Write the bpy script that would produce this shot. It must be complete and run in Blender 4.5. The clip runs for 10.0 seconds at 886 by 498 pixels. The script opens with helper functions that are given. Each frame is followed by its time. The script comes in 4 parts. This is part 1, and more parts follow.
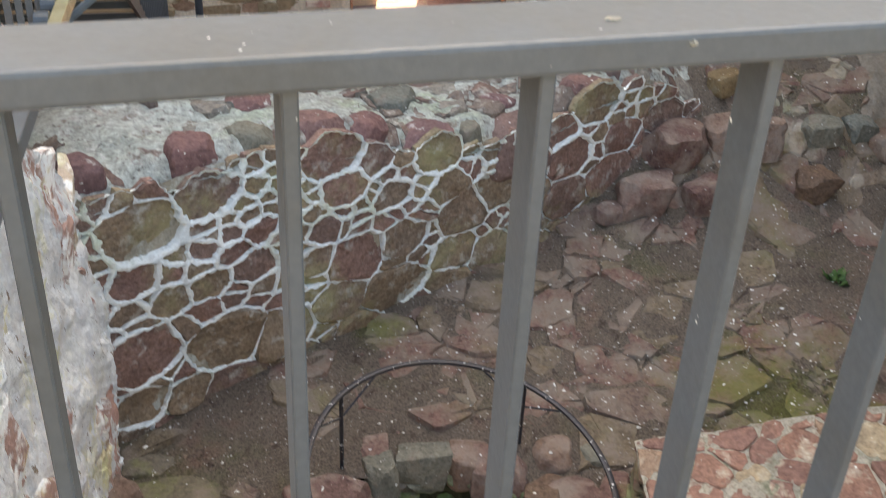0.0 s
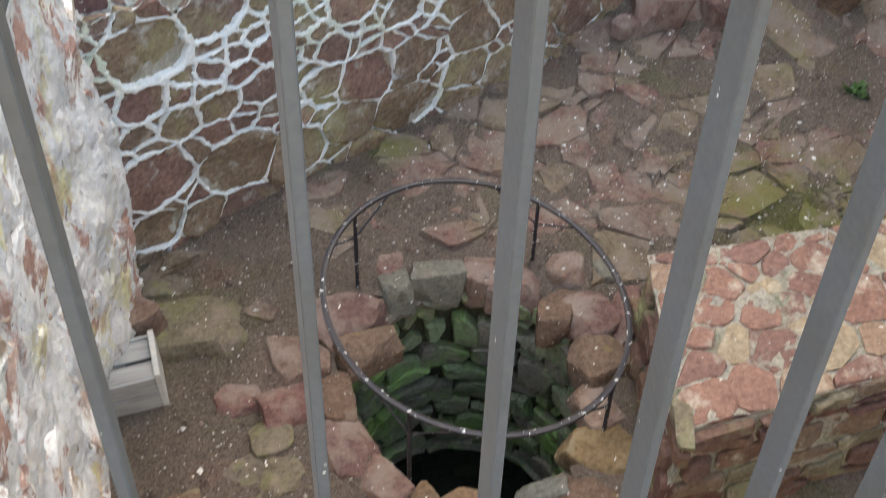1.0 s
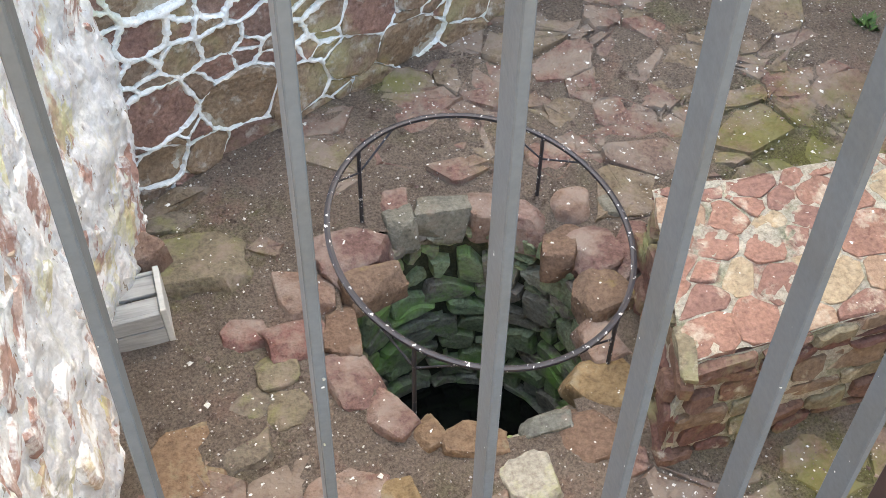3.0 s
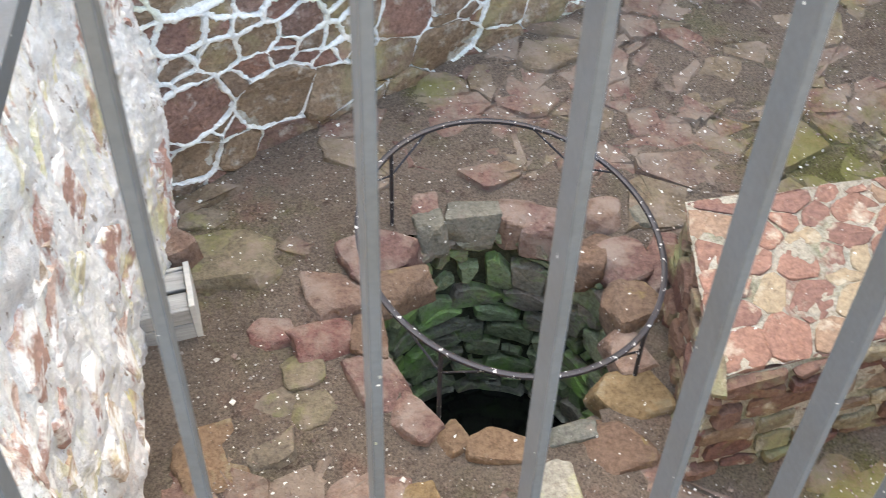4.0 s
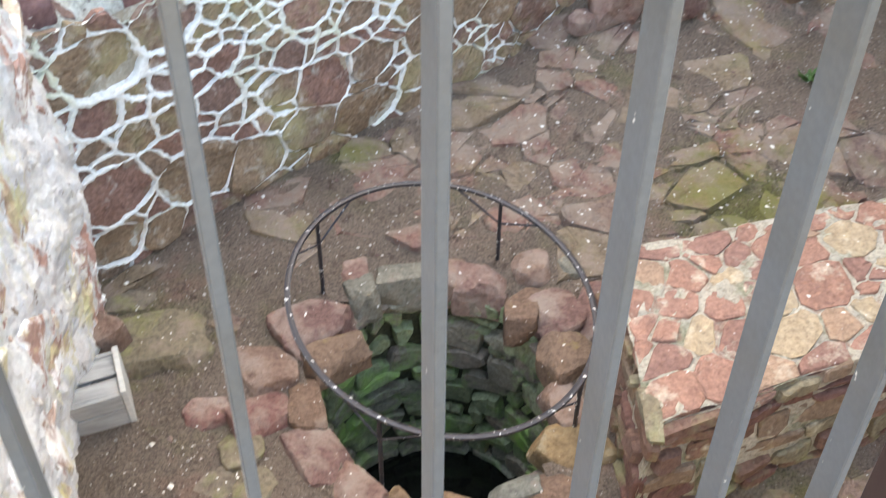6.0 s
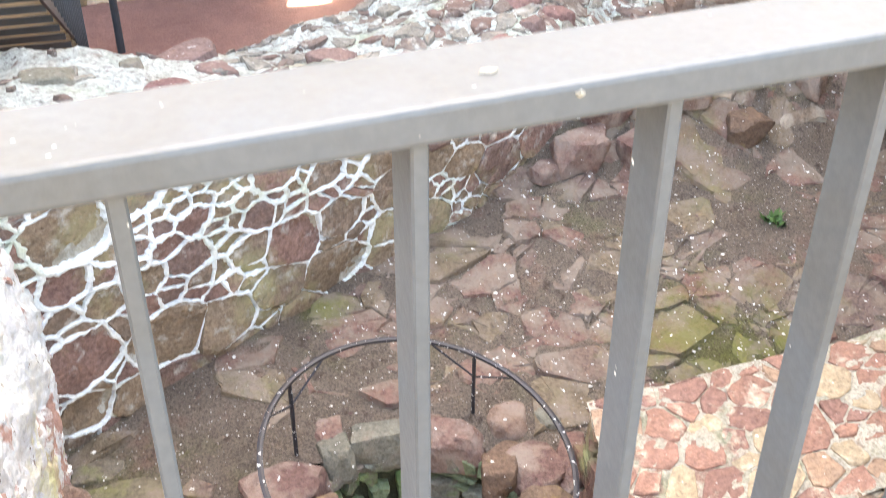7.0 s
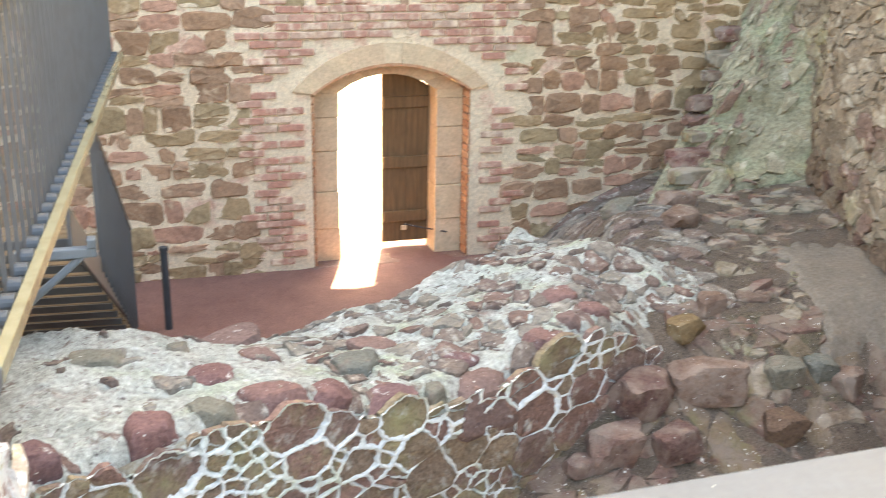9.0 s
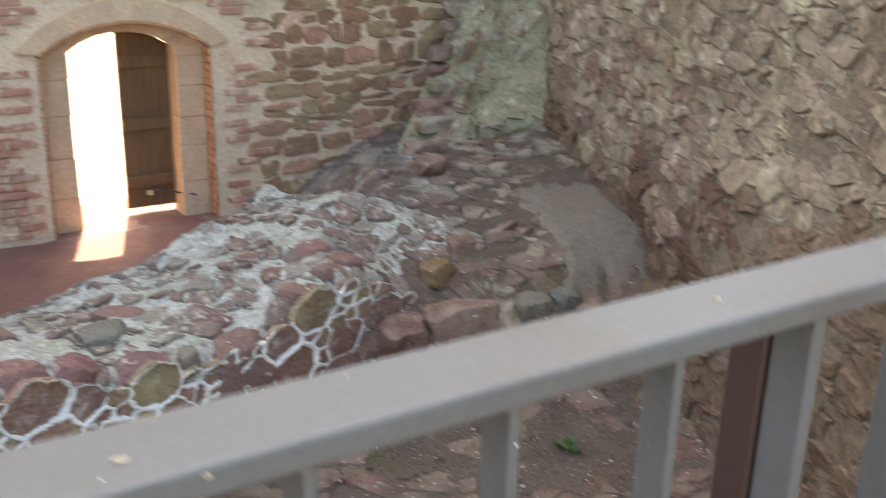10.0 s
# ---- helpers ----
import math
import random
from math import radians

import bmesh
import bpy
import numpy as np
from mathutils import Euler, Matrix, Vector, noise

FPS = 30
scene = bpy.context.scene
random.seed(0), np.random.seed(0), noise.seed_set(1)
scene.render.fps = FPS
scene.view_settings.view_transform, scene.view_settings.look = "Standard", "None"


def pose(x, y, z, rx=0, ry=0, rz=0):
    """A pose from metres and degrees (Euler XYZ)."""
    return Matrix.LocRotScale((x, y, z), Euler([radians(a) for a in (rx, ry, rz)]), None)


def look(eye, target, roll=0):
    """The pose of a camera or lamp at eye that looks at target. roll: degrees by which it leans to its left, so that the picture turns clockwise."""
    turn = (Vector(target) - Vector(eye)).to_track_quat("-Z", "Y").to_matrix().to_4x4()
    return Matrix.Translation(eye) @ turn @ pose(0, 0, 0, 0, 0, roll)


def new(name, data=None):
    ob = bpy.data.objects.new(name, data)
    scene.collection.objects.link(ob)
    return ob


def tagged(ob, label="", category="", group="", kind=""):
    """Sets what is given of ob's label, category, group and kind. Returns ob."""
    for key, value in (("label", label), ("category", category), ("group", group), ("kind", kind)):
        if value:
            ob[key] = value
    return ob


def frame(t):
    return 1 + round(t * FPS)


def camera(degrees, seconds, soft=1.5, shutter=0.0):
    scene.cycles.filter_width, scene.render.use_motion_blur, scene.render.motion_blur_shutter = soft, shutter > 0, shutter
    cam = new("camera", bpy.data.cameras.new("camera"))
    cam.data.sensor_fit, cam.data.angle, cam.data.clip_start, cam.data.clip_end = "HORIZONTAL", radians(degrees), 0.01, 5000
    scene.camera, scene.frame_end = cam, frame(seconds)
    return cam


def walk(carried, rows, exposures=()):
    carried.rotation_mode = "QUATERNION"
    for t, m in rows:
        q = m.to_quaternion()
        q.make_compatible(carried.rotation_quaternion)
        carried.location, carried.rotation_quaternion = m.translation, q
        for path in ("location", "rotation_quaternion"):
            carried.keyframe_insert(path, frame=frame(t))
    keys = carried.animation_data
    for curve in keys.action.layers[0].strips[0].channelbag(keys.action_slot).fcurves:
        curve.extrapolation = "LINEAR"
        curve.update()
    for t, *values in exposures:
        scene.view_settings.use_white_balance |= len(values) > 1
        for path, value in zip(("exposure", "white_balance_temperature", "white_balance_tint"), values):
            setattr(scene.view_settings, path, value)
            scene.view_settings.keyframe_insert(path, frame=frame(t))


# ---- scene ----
cam = camera(46.00, 10.0, soft=0.6, shutter=0.5)
PATH = [
    (0.0, pose(0.0002, -0.4524, 3.4604, 58.793, -2.505, -14.336)),
    (0.2, pose(0.0002, -0.4609, 3.4521, 57.581, -2.869, -14.656)),
    (0.5, pose(0.0048, -0.4410, 3.4404, 54.798, -2.283, -15.217)),
    (1.0, pose(0.0087, -0.4436, 3.4202, 49.182, -1.386, -14.232)),
    (1.5, pose(0.0126, -0.4509, 3.4110, 46.499, -0.687, -14.479)),
    (2.0, pose(0.0174, -0.4491, 3.4034, 45.971, -0.904, -14.394)),
    (3.5, pose(0.0066, -0.4505, 3.4029, 45.818, -1.220, -13.708)),
    (4.0, pose(-0.0105, -0.4412, 3.3933, 46.098, -1.507, -11.870)),
    (4.5, pose(-0.0447, -0.4508, 3.4050, 46.678, -1.445, -9.178)),
    (5.0, pose(-0.0414, -0.4455, 3.4025, 46.476, -1.876, -8.058)),
    (5.5, pose(0.0120, -0.4463, 3.4142, 46.847, -1.182, -12.553)),
    (7.0, pose(0.0532, -0.3826, 3.4784, 56.779, -0.078, -19.402)),
    (7.5, pose(0.0441, -0.3767, 3.5078, 59.891, -0.300, -17.557)),
    (8.0, pose(0.0381, -0.3798, 3.5388, 64.221, -0.965, -15.733)),
    (8.5, pose(0.0352, -0.3969, 3.5680, 68.287, -0.642, -14.924)),
    (9.0, pose(0.0470, -0.4012, 3.5970, 71.622, -0.921, -16.816)),
    (9.5, pose(0.0667, -0.4679, 3.6502, 71.291, -1.120, -23.164)),
    (10.0, pose(0.1249, -0.4212, 3.5555, 69.665, -1.522, -30.304)),
]
walk(cam, PATH, exposures=[(0.0, 2.76, 8100.0, 4.5), (0.5, 2.90, 8200.0, 4.5), (1.0, 2.98, 8000.0, 4.5), (2.0, 3.22, 7900.0, 4.5), (3.5, 3.57, 7800.0, 4.5), (4.5, 3.53, 7800.0, 4.5), (5.0, 3.36, 7800.0, 4.5), (5.5, 3.42, 7800.0, 4.5), (7.0, 4.02, 8000.0, 7.0), (7.5, 3.84, 8200.0, 8.0), (8.5, 3.55, 8800.0, 7.0), (9.0, 3.54, 8500.0, 5.0), (9.5, 3.34, 8300.0, 5.5), (10.0, 2.83, 8000.0, 7.0)])

# ---- light: open sky above the roofless court, sun beyond the door wall ----
SUN_ELEVATION, SUN_AZIMUTH = radians(51), radians(17)      # azimuth from +y towards +x
world = bpy.data.worlds.new("world")
scene.world = world
world.use_nodes = True
wt = world.node_tree
sky = wt.nodes.new("ShaderNodeTexSky")
sky.sky_type, sky.sun_disc = "NISHITA", False
sky.dust_density = 4.0
sky.sun_elevation, sky.sun_rotation = SUN_ELEVATION, SUN_AZIMUTH
wt.links.new(sky.outputs[0], wt.nodes["Background"].inputs[0])
wt.nodes["Background"].inputs[1].default_value = 0.15
sun_data = bpy.data.lights.new("sun", "SUN")
sun_data.energy, sun_data.angle, sun_data.color = 5.0, radians(0.5), (1.0, 0.93, 0.82)
sun = new("sun", sun_data)
sun_way = Vector((math.sin(SUN_AZIMUTH) * math.cos(SUN_ELEVATION), math.cos(SUN_AZIMUTH) * math.cos(SUN_ELEVATION), math.sin(SUN_ELEVATION)))
sun.matrix_world = look(sun_way * 40, (0, 0, 0))


# ---- materials ----
def material(name, rough=0.85, metal=0.0):
    m = bpy.data.materials.new(name)
    m.use_nodes = True
    b = m.node_tree.nodes["Principled BSDF"]
    b.inputs["Roughness"].default_value, b.inputs["Metallic"].default_value = rough, metal
    return m, m.node_tree, b


def rgb(c):
    return (*c, 1.0)


def tex_noise(t, scale, detail=4.0, rough=0.6, stretch=None):
    geo = t.nodes.new("ShaderNodeNewGeometry")
    n = t.nodes.new("ShaderNodeTexNoise")
    n.inputs["Scale"].default_value, n.inputs["Detail"].default_value, n.inputs["Roughness"].default_value = scale, detail, rough
    if stretch:
        mp = t.nodes.new("ShaderNodeMapping")
        mp.inputs["Scale"].default_value = stretch
        t.links.new(geo.outputs["Position"], mp.inputs["Vector"])
        t.links.new(mp.outputs[0], n.inputs["Vector"])
    else:
        t.links.new(geo.outputs["Position"], n.inputs["Vector"])
    return n.outputs["Fac"]


def ramp(t, fac, stops, mode="LINEAR"):
    r = t.nodes.new("ShaderNodeValToRGB")
    r.color_ramp.interpolation = mode
    while len(r.color_ramp.elements) < len(stops):
        r.color_ramp.elements.new(0.5)
    for e, (p, c) in zip(r.color_ramp.elements, stops):
        e.position, e.color = p, rgb(c)
    t.links.new(fac, r.inputs[0])
    return r.outputs[0]


def mask(t, fac, lo, hi):
    return ramp(t, fac, [(lo, (0, 0, 0)), (hi, (1, 1, 1))])


def mix(t, fac, a, b, mode="MIX"):
    m = t.nodes.new("ShaderNodeMix")
    m.data_type, m.blend_type = "RGBA", mode
    for key, value in ((0, fac), (6, a), (7, b)):
        if isinstance(value, tuple):
            m.inputs[key].default_value = rgb(value)
        elif isinstance(value, float):
            m.inputs[key].default_value = value
        else:
            t.links.new(value, m.inputs[key])
    return m.outputs[2]


def relief(t, b, layers):
    """Bump from (height socket, strength, distance) layers."""
    last = None
    for height, strength, distance in layers:
        n = t.nodes.new("ShaderNodeBump")
        n.inputs["Strength"].default_value, n.inputs["Distance"].default_value = strength, distance
        t.links.new(height, n.inputs["Height"])
        if last:
            t.links.new(last, n.inputs["Normal"])
        last = n.outputs[0]
    t.links.new(last, b.inputs["Normal"])


def stone_material(name, colours, island=False, growth=False, lime=None, moss=None, grain=45.0, spots=None, vary=0.35, bump=1.0, grit=0.75):
    """Rubble stone: a colour for each piece out of colours, mottled; lime and moss are (colour, lo, hi, scale)."""
    m, t, b = material(name, 0.92)
    b.inputs["Specular IOR Level"].default_value = 0.2
    if island:
        rnd = t.nodes.new("ShaderNodeNewGeometry").outputs["Random Per Island"]
    else:
        rnd = t.nodes.new("ShaderNodeObjectInfo").outputs["Random"]
    k = len(colours)
    grey = lambda c: sum(c) / 3
    colours = [tuple(0.82 * v + 0.18 * grey(c) * g for v, g in zip(c, (1.0, 1.02, 0.9))) for c in colours]
    base = ramp(t, rnd, [(i / k, c) for i, c in enumerate(colours)], "CONSTANT")
    big, fine = tex_noise(t, 6.0, 5.0), tex_noise(t, grain, 6.0, 0.7)
    base = mix(t, vary, base, ramp(t, big, [(0.3, (0.35, 0.3, 0.28)), (0.7, (1.0, 0.92, 0.85))]), "MULTIPLY")
    base = mix(t, grit, base, ramp(t, fine, [(0.3, (0.35, 0.32, 0.32)), (0.62, (1.0, 1.0, 1.0))]), "MULTIPLY")
    for layer in (moss, lime):
        if layer:
            colour, lo, hi, scale = layer
            base = mix(t, mask(t, tex_noise(t, scale, 7.0, 0.65), lo, hi), base, colour)
    for at, radius in MOSS_AT if growth else ():
        base = mix(t, patch_mask(t, at, radius), base, (0.15, 0.16, 0.035))
    if spots:
        base = mix(t, mask(t, tex_noise(t, spots[1], 3.0, 0.5), spots[2], spots[2] + 0.03), base, spots[0])
    t.links.new(base, b.inputs["Base Color"])
    relief(t, b, [(big, 0.5 * bump, 0.02), (fine, 0.7 * bump, 0.008), (tex_noise(t, 18.0, 5.0), 0.6 * bump, 0.015)])
    return m


def patch_mask(t, at, radius):
    """A ragged round growth about a point of the ground."""
    geo, dist, less, add = t.nodes.new("ShaderNodeNewGeometry"), t.nodes.new("ShaderNodeVectorMath"), t.nodes.new("ShaderNodeMath"), t.nodes.new("ShaderNodeMath")
    dist.operation = "DISTANCE"
    dist.inputs[1].default_value = at
    t.links.new(geo.outputs["Position"], dist.inputs[0])
    less.operation, less.inputs[1].default_value = "DIVIDE", -3.0 * radius
    t.links.new(dist.outputs["Value"], less.inputs[0])
    add.operation = "ADD"
    t.links.new(less.outputs[0], add.inputs[0])
    t.links.new(tex_noise(t, 7.0, 7.0, 0.7), add.inputs[1])
    return ramp(t, add.outputs[0], [(0.18, (0, 0, 0)), (0.46, (0.65, 0.65, 0.65))])


MOSS_AT = (((2.75, 3.15, 0.13), 0.55), ((0.92, 3.92, 0.25), 0.16), ((-0.18, 3.02, 0.1), 0.3), ((2.2, 1.4, -0.1), 0.4), ((3.1, 2.9, 0.1), 0.35))


def earth_material(name, stops, grain=60.0, stretch=None, layers=(), bump=1.0, rough=0.95, growth=False, contrast=0.8):
    """Mortar, dirt and plaster: noise between colours, then patches (colour, lo, hi, scale)."""
    m, t, b = material(name, rough)
    b.inputs["Specular IOR Level"].default_value = 0.2
    big, fine = tex_noise(t, 3.0, 8.0, 0.7), tex_noise(t, grain, 6.0, 0.75)
    base = ramp(t, big, stops)
    for colour, lo, hi, scale in layers:
        base = mix(t, mask(t, tex_noise(t, scale, 6.0, 0.65, stretch), lo, hi), base, colour)
    for at, radius in MOSS_AT if growth else ():
        base = mix(t, patch_mask(t, at, radius), base, (0.15, 0.16, 0.035))
    base = mix(t, contrast, base, ramp(t, fine, [(0.32, (0.3, 0.28, 0.26)), (0.62, (1.0, 1.0, 1.0))]), "MULTIPLY")
    t.links.new(base, b.inputs["Base Color"])
    relief(t, b, [(tex_noise(t, 14.0, 6.0), 0.6 * bump, 0.03), (fine, 0.7 * bump, 0.012)])
    return m


def metal_material(name, colour, rough=0.45, metal=0.0, dirt=(0.5, 0.48, 0.44), spots=None):
    m, t, b = material(name, rough, metal)
    base = mix(t, mask(t, tex_noise(t, 9.0, 6.0), 0.45, 0.75), colour, tuple(c * d * 1.6 for c, d in zip(colour, dirt)))
    base = mix(t, 0.3, base, ramp(t, tex_noise(t, 160.0, 3.0), [(0.35, (0.6, 0.6, 0.6)), (0.65, (1, 1, 1))]), "MULTIPLY")
    if spots:
        base = mix(t, mask(t, tex_noise(t, spots[1], 2.0), spots[2], spots[2] + 0.02), base, spots[0])
    t.links.new(base, b.inputs["Base Color"])
    relief(t, b, [(tex_noise(t, 120.0, 3.0), 0.15, 0.002)])
    return m


def wood_material(name, dark, light, stretch=(30.0, 30.0, 2.0), rough=0.8):
    m, t, b = material(name, rough)
    g = tex_noise(t, 1.0, 6.0, 0.7, stretch)
    base = ramp(t, g, [(0.3, dark), (0.7, light)])
    base = mix(t, 0.4, base, ramp(t, tex_noise(t, 5.0), [(0.3, (0.5, 0.5, 0.5)), (0.7, (1, 1, 1))]), "MULTIPLY")
    t.links.new(base, b.inputs["Base Color"])
    relief(t, b, [(g, 0.6, 0.006)])
    return m


WHITE = (0.78, 0.77, 0.72)
SPECK = (WHITE, 34.0, 0.70)
MAT_FACE = stone_material("face_stone", [(0.41, 0.24, 0.205), (0.43, 0.315, 0.215), (0.38, 0.25, 0.215), (0.42, 0.31, 0.21), (0.44, 0.26, 0.215), (0.39, 0.285, 0.21)],
                          lime=((0.60, 0.58, 0.52), 0.55, 0.74, 11.0), moss=((0.40, 0.37, 0.20), 0.52, 0.72, 2.2), bump=2.4, vary=0.5, grit=0.8)
MAT_LEFT = stone_material("lichen_stone", [(0.60, 0.36, 0.29), (0.72, 0.56, 0.42), (0.56, 0.33, 0.27), (0.84, 0.78, 0.52), (0.66, 0.46, 0.38)],
                          lime=((0.97, 0.96, 0.92), 0.46, 0.56, 8.0), moss=((0.84, 0.80, 0.44), 0.55, 0.70, 3.0), bump=1.7, grit=0.5, vary=0.2)
MAT_PAVE = stone_material("paving_stone", [(0.30, 0.175, 0.14), (0.29, 0.16, 0.13), (0.27, 0.205, 0.135), (0.26, 0.175, 0.145), (0.28, 0.19, 0.15), (0.30, 0.17, 0.135)], growth=True,
                          moss=((0.225, 0.205, 0.11), 0.54, 0.72, 1.6), lime=((0.25, 0.20, 0.16), 0.44, 0.60, 5.0), spots=(WHITE, 30.0, 0.675), bump=2.2)
MAT_RIM = stone_material("rim_stone", [(0.36, 0.20, 0.16), (0.38, 0.22, 0.17), (0.33, 0.19, 0.16), (0.38, 0.27, 0.17), (0.35, 0.21, 0.17)],
                         moss=((0.33, 0.27, 0.12), 0.58, 0.72, 5.0), spots=SPECK, bump=1.4)
MAT_WELL = stone_material("well_stone", [(0.31, 0.35, 0.21), (0.29, 0.26, 0.20), (0.29, 0.37, 0.20), (0.31, 0.26, 0.21), (0.28, 0.34, 0.19), (0.30, 0.30, 0.23)],
                          moss=((0.21, 0.37, 0.09), 0.47, 0.69, 4.0), lime=((0.27, 0.21, 0.16), 0.57, 0.71, 5.0), bump=2.1)
# Joints near black: the deep gaps' shade is in the colour.
MAT_WELL_SHADED_JOINT = earth_material("shaded_well_joint", [(0.3, (0.05, 0.055, 0.035)), (0.7, (0.09, 0.095, 0.06))], grain=50.0)
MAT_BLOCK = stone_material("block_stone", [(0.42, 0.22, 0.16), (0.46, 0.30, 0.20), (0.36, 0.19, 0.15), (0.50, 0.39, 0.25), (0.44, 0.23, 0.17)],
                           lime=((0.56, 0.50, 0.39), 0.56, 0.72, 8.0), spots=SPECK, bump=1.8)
# Side stones: mossy, and coloured darker than the top for shade.
MAT_BLOCK_SHADED = stone_material("shaded_side_stone", [(0.25, 0.14, 0.10), (0.29, 0.20, 0.135), (0.22, 0.11, 0.09), (0.27, 0.23, 0.15), (0.23, 0.13, 0.10)],
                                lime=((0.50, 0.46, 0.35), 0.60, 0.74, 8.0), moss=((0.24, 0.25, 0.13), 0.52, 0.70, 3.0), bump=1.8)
# Far stones are coloured warmer for sunlight bounced about the door.
MAT_FAR = stone_material("far_stone", [(0.51, 0.29, 0.165), (0.60, 0.36, 0.225), (0.52, 0.35, 0.185), (0.47, 0.275, 0.165), (0.66, 0.35, 0.235), (0.49, 0.35, 0.19)], grain=25.0, vary=0.45, grit=0.6,
                         lime=((0.66, 0.51, 0.35), 0.60, 0.76, 5.0))
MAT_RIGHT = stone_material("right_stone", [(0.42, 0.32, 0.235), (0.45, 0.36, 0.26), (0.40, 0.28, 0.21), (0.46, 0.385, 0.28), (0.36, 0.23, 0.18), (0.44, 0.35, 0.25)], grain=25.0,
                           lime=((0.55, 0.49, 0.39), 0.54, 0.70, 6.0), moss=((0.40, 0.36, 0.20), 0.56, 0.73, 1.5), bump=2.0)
# Redder foot stones; their dark tone also carries shade at the near end.
MAT_RIGHT_FOOT = stone_material("shaded_red_stone", [(0.27, 0.18, 0.12), (0.24, 0.14, 0.105), (0.30, 0.22, 0.15), (0.22, 0.125, 0.095), (0.28, 0.19, 0.13)], grain=25.0,
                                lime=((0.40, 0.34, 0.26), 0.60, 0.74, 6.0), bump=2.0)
MAT_BANK = stone_material("bank_stone", [(0.29, 0.21, 0.15), (0.31, 0.26, 0.18), (0.27, 0.18, 0.14), (0.29, 0.26, 0.19), (0.28, 0.16, 0.13)],
                          lime=((0.35, 0.30, 0.24), 0.43, 0.60, 5.0), moss=((0.28, 0.27, 0.15), 0.54, 0.70, 2.0), bump=1.6)
MAT_BUTTRESS = stone_material("buttress_stone", [(0.42, 0.37, 0.25), (0.48, 0.41, 0.29), (0.40, 0.25, 0.19), (0.46, 0.41, 0.27), (0.36, 0.22, 0.17)],
                              lime=((0.56, 0.51, 0.38), 0.52, 0.68, 6.0), moss=((0.34, 0.36, 0.19), 0.55, 0.7, 1.8))
MAT_BRICK = stone_material("brick", [(0.62, 0.28, 0.20), (0.66, 0.34, 0.25), (0.60, 0.28, 0.20), (0.64, 0.40, 0.29)], lime=((0.76, 0.60, 0.45), 0.48, 0.66, 7.0), grain=30.0, vary=0.3, grit=0.45)
MAT_REVEAL = stone_material("orange_brick", [(0.62, 0.28, 0.13), (0.66, 0.33, 0.17), (0.58, 0.25, 0.12)], lime=((0.70, 0.50, 0.34), 0.58, 0.72, 12.0), grain=30.0, vary=0.2, grit=0.35)
MAT_CORE = stone_material("core_rubble", [(0.27, 0.21, 0.18), (0.33, 0.29, 0.25), (0.26, 0.185, 0.16), (0.34, 0.31, 0.265), (0.29, 0.185, 0.155)], lime=((0.46, 0.43, 0.375), 0.54, 0.68, 11.0), spots=SPECK, bump=1.8)
# Jamb tone is pushed orange, holding the doorway's sun glow.
MAT_JAMB = stone_material("jamb_stone", [(0.80, 0.58, 0.36), (0.83, 0.62, 0.40), (0.77, 0.54, 0.34)], grain=30.0, vary=0.3, grit=0.4)
MAT_NET = earth_material("lime_mortar", [(0.3, (0.84, 0.88, 0.86)), (0.7, (0.92, 0.95, 0.94))], layers=[((0.64, 0.70, 0.52), 0.52, 0.68, 1.6), ((0.55, 0.52, 0.44), 0.64, 0.72, 14.0)], contrast=0.35)
MAT_JOINT = earth_material("dirty_mortar", [(0.3, (0.34, 0.30, 0.23)), (0.7, (0.46, 0.42, 0.34))], layers=[((0.62, 0.63, 0.58), 0.5, 0.62, 5.0)], contrast=0.5)
MAT_LIME = earth_material("lime_rubble", [(0.3, (0.50, 0.54, 0.49)), (0.5, (0.74, 0.78, 0.73)), (0.7, (0.52, 0.51, 0.46))], grain=30.0,
                          layers=[((0.34, 0.26, 0.23), 0.56, 0.65, 9.0), ((0.25, 0.22, 0.21), 0.60, 0.66, 22.0), ((0.64, 0.73, 0.55), 0.54, 0.70, 2.0), ((0.84, 0.86, 0.83), 0.57, 0.65, 16.0), ((0.40, 0.30, 0.26), 0.60, 0.72, 2.6)], bump=2.8)
MAT_LEFT_LIME = earth_material("lichen_mortar", [(0.3, (0.95, 0.92, 0.80)), (0.5, (0.98, 0.98, 0.96)), (0.72, (0.95, 0.89, 0.83))], stretch=(1.0, 1.0, 0.38), grain=38.0,
                               layers=[((0.62, 0.38, 0.31), 0.55, 0.60, 4.0), ((0.90, 0.86, 0.50), 0.56, 0.66, 2.4), ((0.78, 0.80, 0.80), 0.57, 0.66, 7.0), ((0.98, 0.98, 0.97), 0.52, 0.56, 13.0), ((0.40, 0.32, 0.25), 0.635, 0.66, 26.0)], bump=2.0, contrast=0.3)
MAT_DIRT = earth_material("trodden_earth", [(0.3, (0.20, 0.16, 0.127)), (0.6, (0.275, 0.22, 0.178)), (0.8, (0.31, 0.245, 0.20))], grain=85.0, growth=True,
                          layers=[((0.225, 0.205, 0.125), 0.54, 0.72, 1.9), ((0.29, 0.19, 0.15), 0.56, 0.72, 3.0), (WHITE, 0.655, 0.68, 60.0), ((0.14, 0.105, 0.085), 0.58, 0.68, 11.0), (WHITE, 0.70, 0.715, 26.0)], bump=2.0, contrast=0.95)
MAT_BLOCK_MORTAR = earth_material("block_mortar", [(0.3, (0.58, 0.53, 0.43)), (0.7, (0.70, 0.66, 0.55))], layers=[((0.30, 0.31, 0.19), 0.52, 0.68, 4.0), ((0.46, 0.30, 0.24), 0.56, 0.66, 9.0)], bump=2.0)
